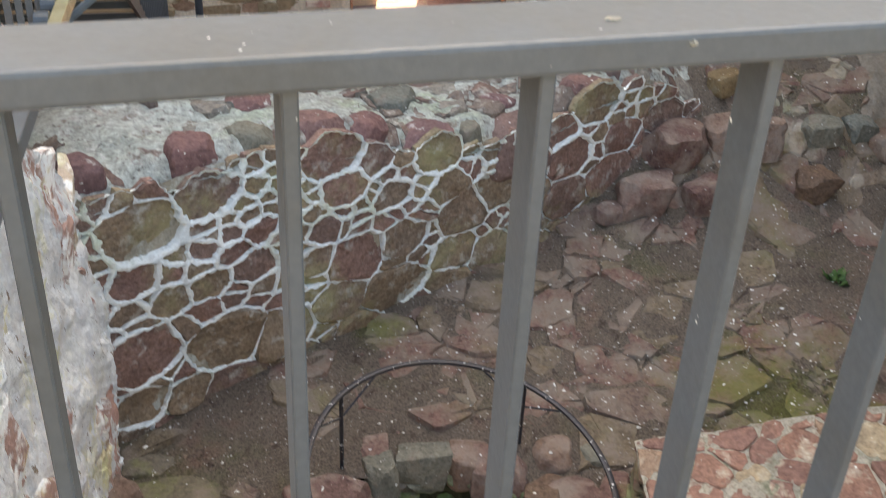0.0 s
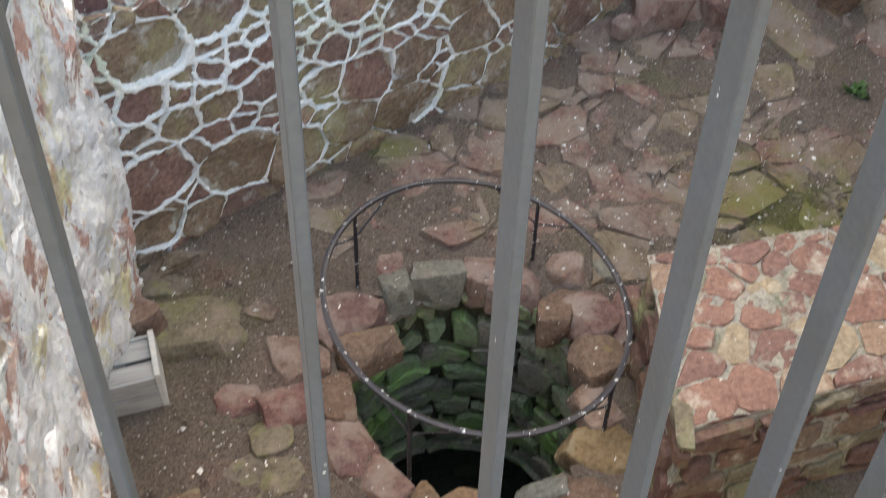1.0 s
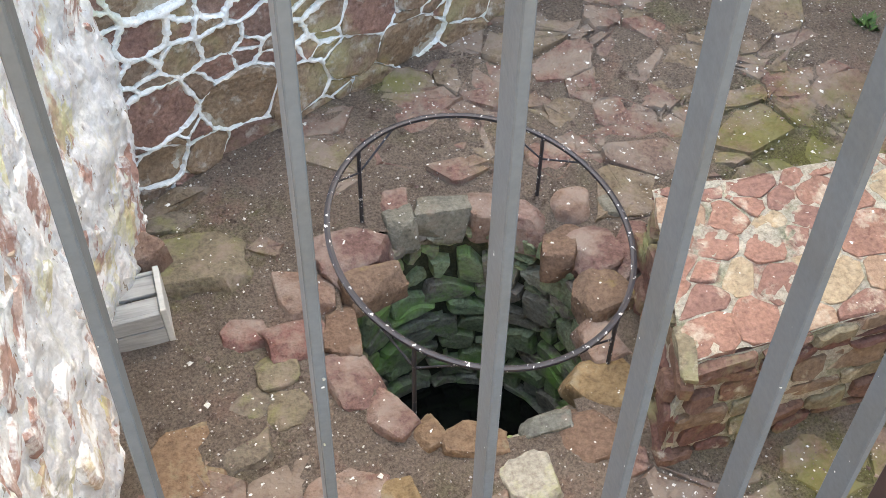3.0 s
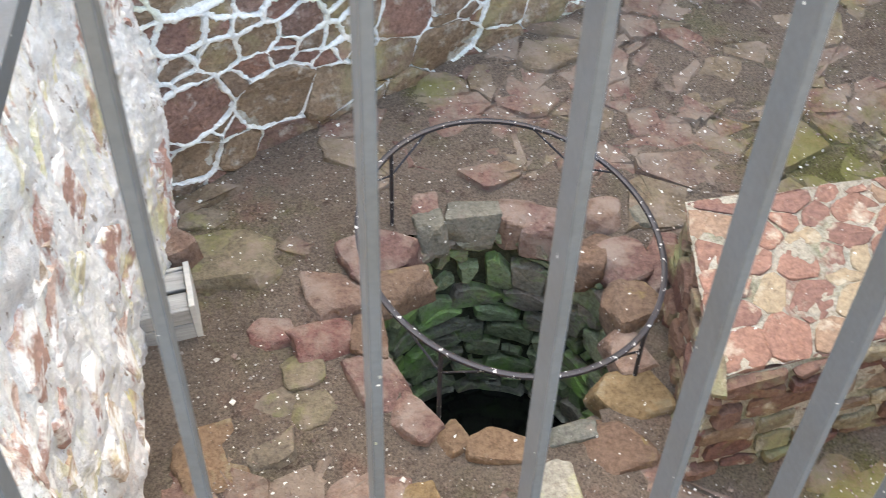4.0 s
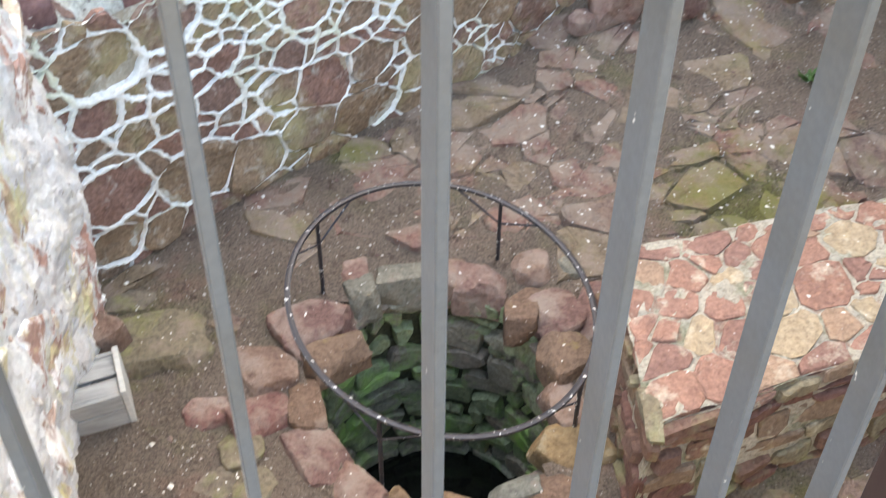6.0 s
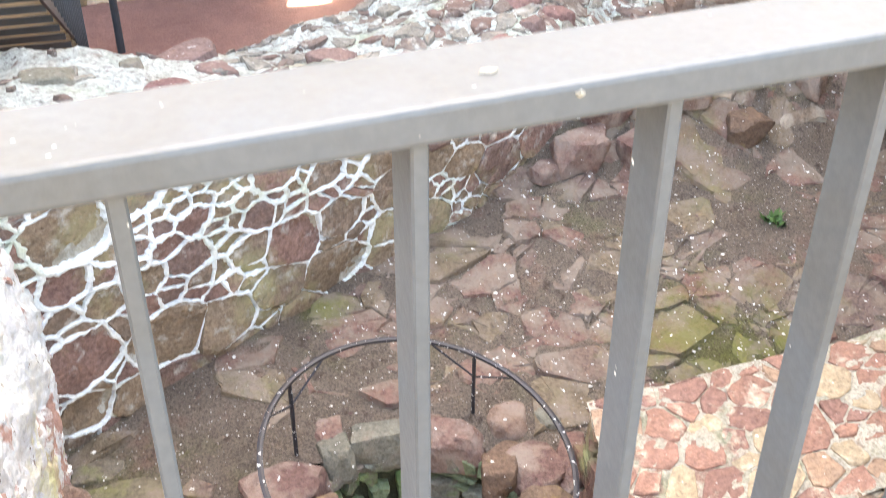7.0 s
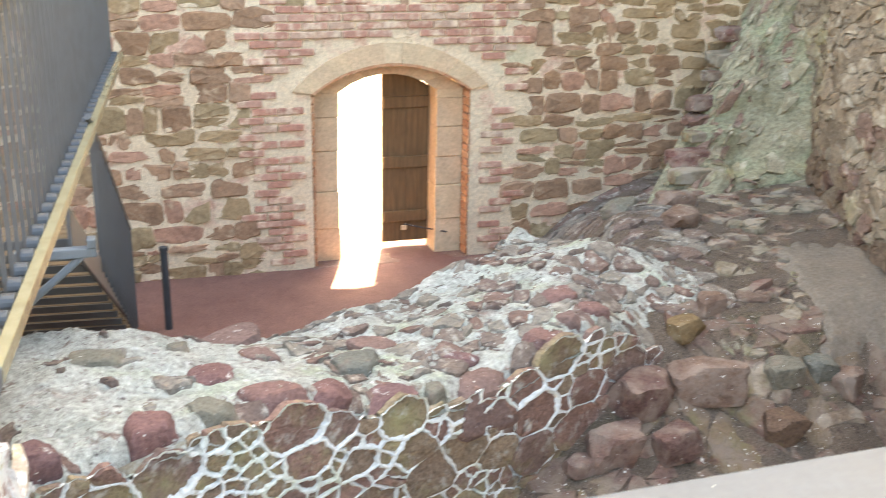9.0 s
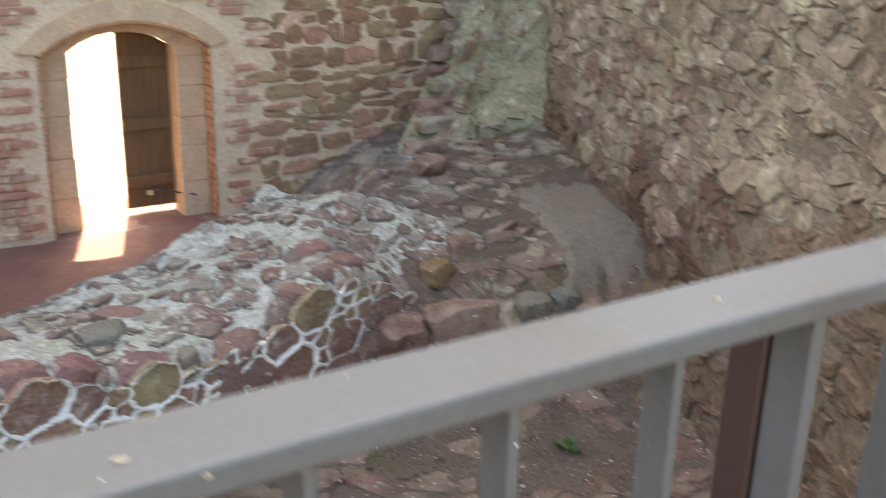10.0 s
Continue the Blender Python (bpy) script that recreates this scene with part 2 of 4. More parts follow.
# Mortar colour likewise warmed by the glow round the door.
MAT_FAR_MORTAR = earth_material("far_mortar", [(0.3, (0.80, 0.63, 0.45)), (0.7, (0.92, 0.77, 0.57))], grain=30.0, layers=[((0.64, 0.58, 0.40), 0.60, 0.75, 1.2), ((0.70, 0.43, 0.32), 0.53, 0.66, 3.0), ((0.48, 0.34, 0.23), 0.62, 0.72, 9.0)], contrast=0.5)
MAT_BUTTRESS_LIME = earth_material("greenish_lime", [(0.3, (0.40, 0.37, 0.25)), (0.7, (0.53, 0.49, 0.35))], grain=25.0, layers=[((0.43, 0.46, 0.30), 0.5, 0.68, 1.5), ((0.30, 0.21, 0.15), 0.60, 0.7, 5.0), ((0.60, 0.55, 0.43), 0.58, 0.68, 4.0)], bump=2.2)
MAT_RIGHT_MORTAR = earth_material("right_mortar", [(0.3, (0.25, 0.195, 0.14)), (0.7, (0.38, 0.31, 0.235))], grain=30.0, layers=[((0.14, 0.10, 0.075), 0.58, 0.7, 6.0)], bump=1.6)
MAT_RED_FLOOR = earth_material("red_gravel", [(0.3, (0.24, 0.125, 0.105)), (0.7, (0.32, 0.175, 0.145))], grain=90.0)
MAT_CEMENT = earth_material("cement_slope", [(0.3, (0.22, 0.19, 0.155)), (0.7, (0.29, 0.25, 0.205))], grain=40.0, layers=[((0.19, 0.15, 0.115), 0.58, 0.70, 4.0), ((0.34, 0.30, 0.24), 0.60, 0.70, 7.0)], bump=1.2, contrast=0.5)
MAT_GRAVEL = earth_material("pale_gravel", [(0.3, (0.45, 0.38, 0.28)), (0.7, (0.6, 0.52, 0.4))], grain=20.0)
MAT_STEEL = metal_material("grey_painted_steel", (0.091, 0.101, 0.111), 0.42, 0.0, dirt=(0.56, 0.52, 0.47), spots=(WHITE, 70.0, 0.745))
MAT_STEEL.node_tree.nodes["Principled BSDF"].inputs["Specular IOR Level"].default_value = 0.25
# Far length of the edge beam: sun glint put into a bright yellowish colour.
MAT_BEAM_GLINT = metal_material("glint_steel", (0.44, 0.40, 0.25), 0.27, 0.4)
MAT_RUST = metal_material("rusty_primer", (0.030, 0.015, 0.014), 0.6)
MAT_DARK_STEEL = metal_material("dark_painted_steel", (0.10, 0.102, 0.107), 0.45)
MAT_BLUE_STEEL = metal_material("bare_bracket_steel", (0.06, 0.072, 0.085), 0.42, 0.2)
MAT_BRACKET = metal_material("galvanised_bracket", (0.16, 0.19, 0.22), 0.45, 0.1)
MAT_IRON = metal_material("black_iron", (0.035, 0.033, 0.04), 0.5, 0.2, spots=((0.6, 0.6, 0.58), 45.0, 0.64))
MAT_TREAD = wood_material("tread_wood", (0.11, 0.07, 0.035), (0.24, 0.16, 0.085), (2.0, 30.0, 30.0))
MAT_GREY_WOOD = wood_material("weathered_wood", (0.26, 0.26, 0.25), (0.46, 0.46, 0.44), (3.0, 40.0, 40.0))
MAT_PALE_BOARD = wood_material("pale_board", (0.46, 0.46, 0.43), (0.62, 0.62, 0.58), (3.0, 40.0, 40.0))
MAT_DOOR = wood_material("door_wood", (0.10, 0.058, 0.026), (0.21, 0.125, 0.06))
MAT_PALE = stone_material("pale_stone", [(0.42, 0.40, 0.33)], moss=((0.34, 0.34, 0.18), 0.52, 0.68, 6.0), bump=1.6)
MAT_WATER, _t, _b = material("dark_water", 0.08)
_b.inputs["Base Color"].default_value = (0.006, 0.007, 0.006, 1)
MAT_LEAF, _t, _b = material("weed_leaf", 0.6)
_t.links.new(ramp(_t, tex_noise(_t, 40.0), [(0.3, (0.03, 0.07, 0.015)), (0.7, (0.07, 0.14, 0.03))]), _b.inputs["Base Color"])


# ---- builders ----
def mesh_object(name, verts, faces, mat, parent=None, smooth=False, origin=None):
    me = bpy.data.meshes.new(name)
    v = np.asarray(verts, float)
    o = np.zeros(3) if origin is None else np.asarray(origin, float)
    me.from_pydata((v - o).tolist(), [], faces)
    me.materials.append(mat)
    if smooth:
        me.polygons.foreach_set("use_smooth", [True] * len(me.polygons))
    ob = new(name, me)
    ob.location = o
    if parent:
        ob.parent = parent
        ob.matrix_parent_inverse = parent.matrix_basis.inverted()
    return ob


def part(name, bm, mat, parent=None, label="", smooth=False):
    me = bpy.data.meshes.new(name)
    bm.to_mesh(me)
    bm.free()
    me.materials.append(mat)
    if smooth:
        me.polygons.foreach_set("use_smooth", [True] * len(me.polygons))
    ob = new(name, me)
    if parent:
        ob.parent = parent
        ob.matrix_parent_inverse = parent.matrix_basis.inverted()
    return tagged(ob, label)


def thing(name, at, label, category, group="", kind=""):
    ob = new(name)
    ob.location = at
    bpy.context.view_layer.update()
    return tagged(ob, label, category, group, kind)


def box_bm(lo, hi, bevel=0.0, turn=None, segments=1):
    bm = bmesh.new()
    c, s = [(a + b) / 2 for a, b in zip(lo, hi)], [b - a for a, b in zip(lo, hi)]
    bmesh.ops.create_cube(bm, size=1.0, matrix=Matrix.LocRotScale(c, None, s))
    if bevel:
        bmesh.ops.bevel(bm, geom=bm.edges[:], offset=bevel, segments=segments, affect="EDGES", profile=0.5)
    if turn is not None:
        bmesh.ops.transform(bm, matrix=turn, verts=bm.verts)
    return bm


def rod_bm(a, b, radius, sides=10):
    a, b = Vector(a), Vector(b)
    bm = bmesh.new()
    turn = (b - a).to_track_quat("Z", "Y").to_matrix().to_4x4()
    bmesh.ops.create_cone(bm, cap_ends=True, segments=sides, radius1=radius, radius2=radius, depth=(b - a).length,
                          matrix=Matrix.Translation((a + b) / 2) @ turn)
    return bm


def wobble(p, amount, scale, seed=0.0):
    return amount * noise.noise(Vector((p[0] * scale + seed, p[1] * scale, p[2] * scale)))


def clip_poly(poly, nx, ny, d):
    """The part of a convex polygon where nx*x + ny*y <= d."""
    out = []
    for i, p in enumerate(poly):
        q = poly[(i + 1) % len(poly)]
        a, b = nx * p[0] + ny * p[1] - d, nx * q[0] + ny * q[1] - d
        if a <= 0:
            out.append(p)
        if (a < 0) != (b < 0) and a != b:
            k = a / (a - b)
            out.append((p[0] + k * (q[0] - p[0]), p[1] + k * (q[1] - p[1])))
    return out


def cells(rng, u0, u1, v0, v1, su, sv, jitter=0.42, weight=0.25, small=0.0):
    """Irregular stone outlines that fill a rectangle: a weighted Voronoi diagram of jittered, staggered courses."""
    k = su / sv
    pts = []
    rows_n = max(1, round((v1 - v0) / sv))
    cols = max(1, round((u1 - u0) / su))
    for j in range(rows_n):
        for i in range(cols + 1):
            u = u0 + (i + 0.5 * (j % 2) + jitter * rng.uniform(-1, 1)) * (u1 - u0) / cols
            v = v0 + (j + 0.5 + jitter * rng.uniform(-1, 1)) * (v1 - v0) / rows_n
            pts.append((u, v * k, rng.uniform(-1, 1) * weight * su * su))
            if rng.random() < small:
                pts.append((u + su * rng.uniform(0.3, 0.7), v * k + su * rng.uniform(0.2, 0.5), -0.5 * su * su * rng.uniform(0.2, 0.9)))
    return power_cells(pts, k, u0, u1, v0, v1)


def power_cells(pts, k, u0, u1, v0, v1, near=22):
    """Cells of a weighted Voronoi diagram; pts hold (u, v * k, weight)."""
    arr = np.array(pts)
    out = []
    for i, (x, y, w) in enumerate(pts):
        d2 = (arr[:, 0] - x) ** 2 + (arr[:, 1] - y) ** 2
        poly = [(u0, v0 * k), (u1, v0 * k), (u1, v1 * k), (u0, v1 * k)]
        for j in np.argsort(d2)[1:near]:
            nx, ny = arr[j, 0] - x, arr[j, 1] - y
            d = (arr[j, 0] ** 2 + arr[j, 1] ** 2 - arr[j, 2] - x * x - y * y + w) / 2
            poly = clip_poly(poly, nx, ny, d)
            if len(poly) < 3:
                break
        if len(poly) >= 3:
            out.append(np.array([(a, b / k) for a, b in poly]))
    return out


def rubble_cells(rng, stones, k, u0, u1, v0, v1, small, tries):
    """Cells round known large stones (u, v, radius), the gaps between them filled with small ones."""
    pts = [(u, v * k, r * r) for u, v, r in stones]
    for _ in range(tries):
        r = rng.uniform(*small)
        u, v = rng.uniform(u0, u1), rng.uniform(v0, v1) * k
        if all((u - a) ** 2 + (v - b) ** 2 > (math.sqrt(w) * 0.98 + r * 0.9) ** 2 for a, b, w in pts):
            pts.append((u, v, r * r))
    return power_cells(pts, k, u0, u1, v0, v1, 45)


def coursed(rng, u0, u1, v0, v1, wide, tall, jitter=0.02, split=0.15):
    """Outlines of squared rubble in uneven courses."""
    out, v = [], v0
    while v < v1 - 0.02:
        h = min(rng.uniform(*tall), v1 - v)
        u = u0 - rng.uniform(0, wide[0])
        while u < u1:
            w = rng.uniform(*wide)
            j = lambda: rng.uniform(-jitter, jitter)
            boxes = [(u, v, u + w, v + h)]
            if rng.random() < split:
                boxes = [(u, v, u + w, v + h * 0.5), (u, v + h * 0.5, u + w, v + h)] if rng.random() < 0.6 else [(u, v, u + w * 0.5, v + h), (u + w * 0.5, v, u + w, v + h)]
            for a, c, d, e in boxes:
                out.append(np.array([(a + j(), c + j()), ((a + d) / 2 + j(), c + j()), (d + j(), c + j()), (d + j(), e + j()), ((a + d) / 2 + j(), e + j() * 1.5), (a + j(), e + j())]))
            u += w
        v += h
    return out


def shrink(poly, gap):
    """A convex polygon pulled in by gap on every side."""
    c = poly.mean(axis=0)
    out = [tuple(p) for p in poly]
    n = len(poly)
    for i in range(n):
        p, q = poly[i], poly[(i + 1) % n]
        e = q - p
        length = np.hypot(*e)
        if length < 1e-6:
            continue
        nx, ny = e[1] / length, -e[0] / length
        if nx * (c[0] - p[0]) + ny * (c[1] - p[1]) > 0:
            nx, ny = -nx, -ny
        out = clip_poly(out, nx, ny, nx * p[0] + ny * p[1] - gap)
        if len(out) < 3:
            return None
    return np.array(out)


def rounded(poly, cut=0.25):
    q = np.roll(poly, -1, axis=0)
    return np.stack([poly * (1 - cut) + q * cut, poly * cut + q * (1 - cut)], 1).reshape(-1, 2)


def stone_shape(rng, poly, high, sink, inset=0.16, round_cut=0.25, rough=0.012, dome=0.15):
    """Verts (u, v, h) and faces of one stone on its outline."""
    if round_cut:
        poly = rounded(poly, round_cut)
    keep = [0]
    for i in range(1, len(poly)):
        if np.hypot(*(poly[i] - poly[keep[-1]])) > 0.008:
            keep.append(i)
    poly = poly[keep]
    n = len(poly)
    if n < 3:
        return None
    poly = poly + np.array([[rng.uniform(-1, 1), rng.uniform(-1, 1)] for _ in range(n)]) * rough
    c = poly.mean(axis=0)
    tilt = np.array([rng.uniform(-0.12, 0.12), rng.uniform(-0.12, 0.12)])
    size = np.sqrt(((poly - c) ** 2).sum(1)).mean()
    ring = lambda k, h: [(c[0] + (x - c[0]) * k, c[1] + (y - c[1]) * k,
                          h + (tilt @ (np.array((x, y)) - c)) * (h > 0) + rng.uniform(-1, 1) * rough * 0.6) for x, y in poly]
    v = ring(1.03, -sink) + ring(1.0, high * 0.62) + ring(1 - inset, high) + [(c[0], c[1], high + dome * size * rng.uniform(0.1, 0.6))]
    fcs = [(r * n + i, r * n + (i + 1) % n, (r + 1) * n + (i + 1) % n, (r + 1) * n + i) for r in (0, 1) for i in range(n)]
    fcs += [(2 * n + i, 2 * n + (i + 1) % n, 3 * n) for i in range(n)]
    return np.array(v), fcs


def lay(rng, outlines, place, mat, parent, name="stone", gap=0.015, high=(0.02, 0.05), sink=0.02, limit=300, first=None, ok=None, mat_rest=None, **shape):
    """Lays a stone on every outline; the first ones are parts, the rest one joined mesh."""
    made = []
    for poly in outlines:
        c = poly.mean(axis=0)
        if ok and not ok(*c):
            continue
        wide = gap * rng.uniform(0.7, 1.3)
        p = shrink(poly, wide)
        if p is None or np.ptp(p, axis=0).min() < 0.02:
            p = shrink(poly, wide * 0.35)
        if p is None:
            continue
        s = stone_shape(rng, p, rng.uniform(*high), sink, **shape)
        if s:
            made.append((c, s))
    if first:
        made.sort(key=lambda q: first(*q[0]))
    rest_v, rest_f = [], []
    for i, (c, (v, fcs)) in enumerate(made):
        w = place(v[:, 0], v[:, 1], v[:, 2])
        if i < limit:
            mesh_object(name, w, fcs, mat, parent, origin=w.mean(axis=0))
        else:
            k = len(rest_v)
            rest_v.extend(w.tolist())
            rest_f.extend([tuple(a + k for a in q) for q in fcs])
    if rest_v:
        tagged(mesh_object(name + "_rest", rest_v, rest_f, mat_rest or mat, parent), kind="stuff")


def sheet(name, nu, nv, point, mat, parent=None, skip=None, smooth=True):
    """A grid surface: point(s, t) for s, t in 0..1."""
    verts = [point(i / nu, j / nv) for j in range(nv + 1) for i in range(nu + 1)]
    fcs = []
    for j in range(nv):
        for i in range(nu):
            a = j * (nu + 1) + i
            if skip and skip(*[sum(verts[q][k] for q in (a, a + 1, a + nu + 1, a + nu + 2)) / 4 for k in (0, 1)]):
                continue
            fcs.append((a, a + 1, a + nu + 2, a + nu + 1))
    return mesh_object(name, verts, fcs, mat, parent, smooth)


def boulder(name, at, size, mat, rng, parent=None, turn=0.0, angular=0.35, label="", category="stone", group=""):
    """A loose stone: a cut ball with flat facets."""
    bm = bmesh.new()
    bmesh.ops.create_cube(bm, size=2.0)
    bmesh.ops.subdivide_edges(bm, edges=bm.edges[:], cuts=9, use_grid_fill=True)
    power = 3.0 + 14.0 * angular
    cuts = [Vector((rng.uniform(-1, 1), rng.uniform(-1, 1), rng.uniform(-0.4, 0.9))).normalized() for _ in range(7)]
    lean, seed = (rng.uniform(-0.16, 0.16), rng.uniform(-0.16, 0.16)), rng.uniform(0, 50)
    for v in bm.verts:
        d = v.co.normalized()
        p = d * (sum(abs(c) ** power for c in d) ** (-1 / power))
        a = math.atan2(p[1], p[0])
        p.x, p.y = (q * (1 + 0.20 * noise.noise(Vector((math.cos(a) * 1.1 + seed, math.sin(a) * 1.1, 0)))) for q in (p[0], p[1]))
        p.x, p.y = p[0] * (1 - lean[0] * p[1]) + 0.08 * lean[1] * p[2], p[1] * (1 + lean[1] * p[0]) * (1 - 0.06 * p[2])
        for n in cuts:
            over = p.dot(n) - 1.06
            if over > 0:
                p -= n * over
        v.co = p + d * (wobble(p, 0.05, 1.6, seed) + wobble(p, 0.035, 4.0, seed) + wobble(p, 0.03, 9.0, seed))
    span = [(min(v.co[k] for v in bm.verts), max(v.co[k] for v in bm.verts)) for k in range(3)]
    fit = Matrix.Diagonal([s / (hi - lo) for s, (lo, hi) in zip(size, span)] + [1]) @ Matrix.Translation([-(lo + hi) / 2 for lo, hi in span])
    bmesh.ops.transform(bm, matrix=pose(0, 0, 0, rng.uniform(-8, 8), rng.uniform(-8, 8), turn) @ fit, verts=bm.verts)
    ob = part(name, bm, mat, parent, smooth=True)
    ob.data.set_sharp_from_angle(angle=radians(24))
    ob.location = at
    if not parent:
        tagged(ob, label or "loose red sandstone rubble block on the ground", category, group)
    return ob


# ---- ground of the well court ----
def step(a, b, x):
    k = min(1.0, max(0.0, (x - a) / (b - a)))
    return k * k * (3 - 2 * k)


WELL_X, WELL_Y, WELL_R = 0.95, 2.46, 0.535
FACE_TURN = radians(24)


def ground_z(x, y):
    z = 0.05 + 0.15 * (min(y, 4.2) - 2.6)
    z += 0.75 * step(4.1, 5.4, y) * step(1.6, 2.8, x) + 0.10 * min(max(0.0, y - 5.4), 1.6)
    if y > 5.4:
        foot = 0.15 + 0.36 * max(0.0, x - 3.3)
        z += (foot - z) * step(6.8, 9.2, y)
        edge = 2.55 + 0.28 * (y - 5.4)
        z = 0.06 + (z - 0.06) * (1 - (1 - step(edge, edge + 0.9, x)) * step(5.4, 5.9, y))
    return z


def ground_point(s, t):
    x, y = -1.0 + 8.4 * s, -2.0 + 11.35 * t
    z = ground_z(x, y) + wobble((x, y, 0), 0.05, 1.3) + wobble((x, y, 3), 0.02, 5.0) + wobble((x, y, 9), 0.008, 16.0)
    return (x, y, z)


ground = sheet("ground", 150, 200, ground_point, MAT_DIRT, skip=lambda x, y: math.hypot(x - WELL_X, y - WELL_Y) < WELL_R + 0.06 or (y > 5.3 and x < 2.45 + 0.28 * (y - 5.4)))
tagged(ground, "trodden brown earth strewn with white droppings and grit", "ground", kind="structure")


def lie(x, y):
    return ground_z(x, y) + wobble((x, y, 0), 0.05, 1.3)


def on_ground(u, v, h):
    return np.array([(a, b, ground_z(a, b) + c + wobble((a, b, 0), 0.05, 1.3)) for a, b, c in zip(u, v, h)])


# ---- red gravel floor before the door, ground outside ----
def red_point(s, t):
    x, y = -3.0 + 8.6 * s, 5.4 + 4.9 * t
    return (x, y, 0.14 + wobble((x, y, 0), 0.02, 2.0) + wobble((x, y, 4), 0.006, 14.0))


tagged(sheet("floor", 90, 60, red_point, MAT_RED_FLOOR), "reddish gravel floor before the arched door", "floor", kind="structure")
# Quads behind and to the west are added, for bounced light and a horizon.
tagged(mesh_object("ground_outside", [(-80, 10.15, 0.13), (80, 10.15, 0.13), (80, 160, 0.13), (-80, 160, 0.13), (-80, -160, 0.1), (80, -160, 0.1), (80, -4.55, 0.1), (-80, -4.55, 0.1), (-80, 10.15, 0.1), (-3.5, 10.15, 0.1), (-3.5, -4.55, 0.1)], [(0, 1, 2, 3), (4, 5, 6, 10, 7), (7, 10, 9, 8)], MAT_GRAVEL),
       "sunlit pale gravel outside the door and added ground round the court", "ground", kind="structure")

# ---- cross wall of the court: face with lime net, broad rubble top ----
FX, FY = -0.42, 3.42
FC, FS = math.cos(FACE_TURN), math.sin(FACE_TURN)


def face_top(s):
    return 1.42 - 0.30 * step(0.7, 2.3, s) + 0.12 * step(2.4, 3.6, s) - 0.32 * step(3.3, 4.1, s)


def core_top(s):
    return 1.42 - 0.30 * step(0.7, 2.3, s) + 0.12 * step(2.4, 3.6, s)


def face_place(u, v, h):
    h = np.array([c + wobble((a, e, 0), 0.03, 2.5) + wobble((a, e, 5), 0.012, 9.0) for a, e, c in zip(u, v, h)])
    return np.stack([FX + u * FC + h * FS, FY + u * FS - h * FC, v], 1)


def face_point(s, t):
    u = -0.4 + 4.1 * s
    v = -0.1 + t * (face_top(u) + 0.07)
    return tuple(face_place(np.array([u]), np.array([v]), np.array([wobble((u, v, 2), 0.006, 30.0) - 0.012]))[0])


cross_wall = thing("wall_cross", (1.0, 4.1, 0), "low thick rubble wall with white lime mortar net over red stones", "wall", kind="structure")
sheet("mortar_face", 260, 90, face_point, MAT_JOINT, cross_wall)


def top_height(u, d):
    edge = step(0.0, 0.14, d)
    z = core_top(u) - 0.10 * (1 - edge) + 0.03 * edge - 0.12 * step(0.6, 1.8, d) + 0.05 * step(3.4, 4.6, u)
    gz = ground_z(FX + u * FC - d * FS, FY + u * FS + d * FC)
    z += (gz - 0.06 - z) * step(3.3, 4.2, u) * (1 - step(0.0, 0.9, d))
    z += (gz - 0.2 - z) * step(4.4, 5.4, u)
    back = 1.45 + 0.5 * step(1.2, 0.3, u) + 0.5 * step(3.6, 4.8, u)
    return z - (z - 0.05) * step(back, back + 0.3, d)


def top_place(u, d, h):
    return np.array([(FX + a * FC - b * FS, FY + a * FS + b * FC,
                      top_height(a, b) + c + wobble((a, b, 2), 0.07, 2.2) + wobble((a, b, 7), 0.03, 7.0)) for a, b, c in zip(u, d, h)])


def top_point(s, t):
    u, d = -0.5 + 6.0 * s, -0.01 + 2.5 * t
    p = top_place(np.array([u]), np.array([d]), np.array([wobble((u, d, 1), 0.02, 22.0)]))[0]
    return tuple(p)


sheet("rubble_core", 200, 90, top_point, MAT_LIME, cross_wall)

# ---- lichen-covered wall under the walkway ----
def left_x(y, z):
    return -0.62 + 0.18 * step(2.0, 3.4, y) + 0.02 * z


def left_top(y):
    return 2.08 - 0.72 * step(2.5, 3.7, y)


def left_place(u, v, h):
    return np.array([(left_x(a, b) + c + wobble((a, b, 3), 0.08, 1.5) + wobble((a, b, 8), 0.03, 5.0), a, b) for a, b, c in zip(u, v, h)])


left_wall = thing("wall_left", (-1.2, 1.8, 0), "pale lichen-covered rubble wall with red stones showing through", "wall", kind="structure")
sheet("mortar_face", 300, 170, lambda s, t: tuple(left_place(np.array([-0.3 + 3.95 * s]), np.array([-0.3 + t * (left_top(-0.3 + 3.95 * s) + 0.3)]),
                                                            np.array([wobble((s * 4, t * 2, 1), 0.018, 7.0) + 0.030 * abs(noise.noise(Vector((s * 30, t * 8, 3)))) + 0.018 * abs(noise.noise(Vector((s * 80, t * 24, 7)))) + 0.012 * noise.noise(Vector((s * 150, t * 70, 2)))]))[0]), MAT_LEFT_LIME, left_wall)


def left_crown(s, t):
    y = -0.3 + 3.95 * s
    x0 = left_place(np.array([y]), np.array([left_top(y)]), np.array([0.0]))[0][0]
    return (x0 - 1.5 * t, y, left_top(y) + wobble((s * 4, t * 2, 0), 0.05, 3.0) * min(1.0, t * 8))


sheet("rubble_core", 60, 24, left_crown, MAT_LEFT_LIME, left_wall)

# ---- far wall with the arched doorway ----
WALL_Y = 9.30


def arch(x0, x1, spring, crown, n=14):
    """Points of a flat round arch from (x0, spring) over the crown to (x1, spring)."""
    half, rise = (x1 - x0) / 2, crown - spring
    r = (half * half + rise * rise) / (2 * rise)
    cx, cz = (x0 + x1) / 2, crown - r
    a = math.asin(half / r)
    return [(cx + r * math.sin(-a + 2 * a * i / n), cz + r * math.cos(-a + 2 * a * i / n)) for i in range(n + 1)]


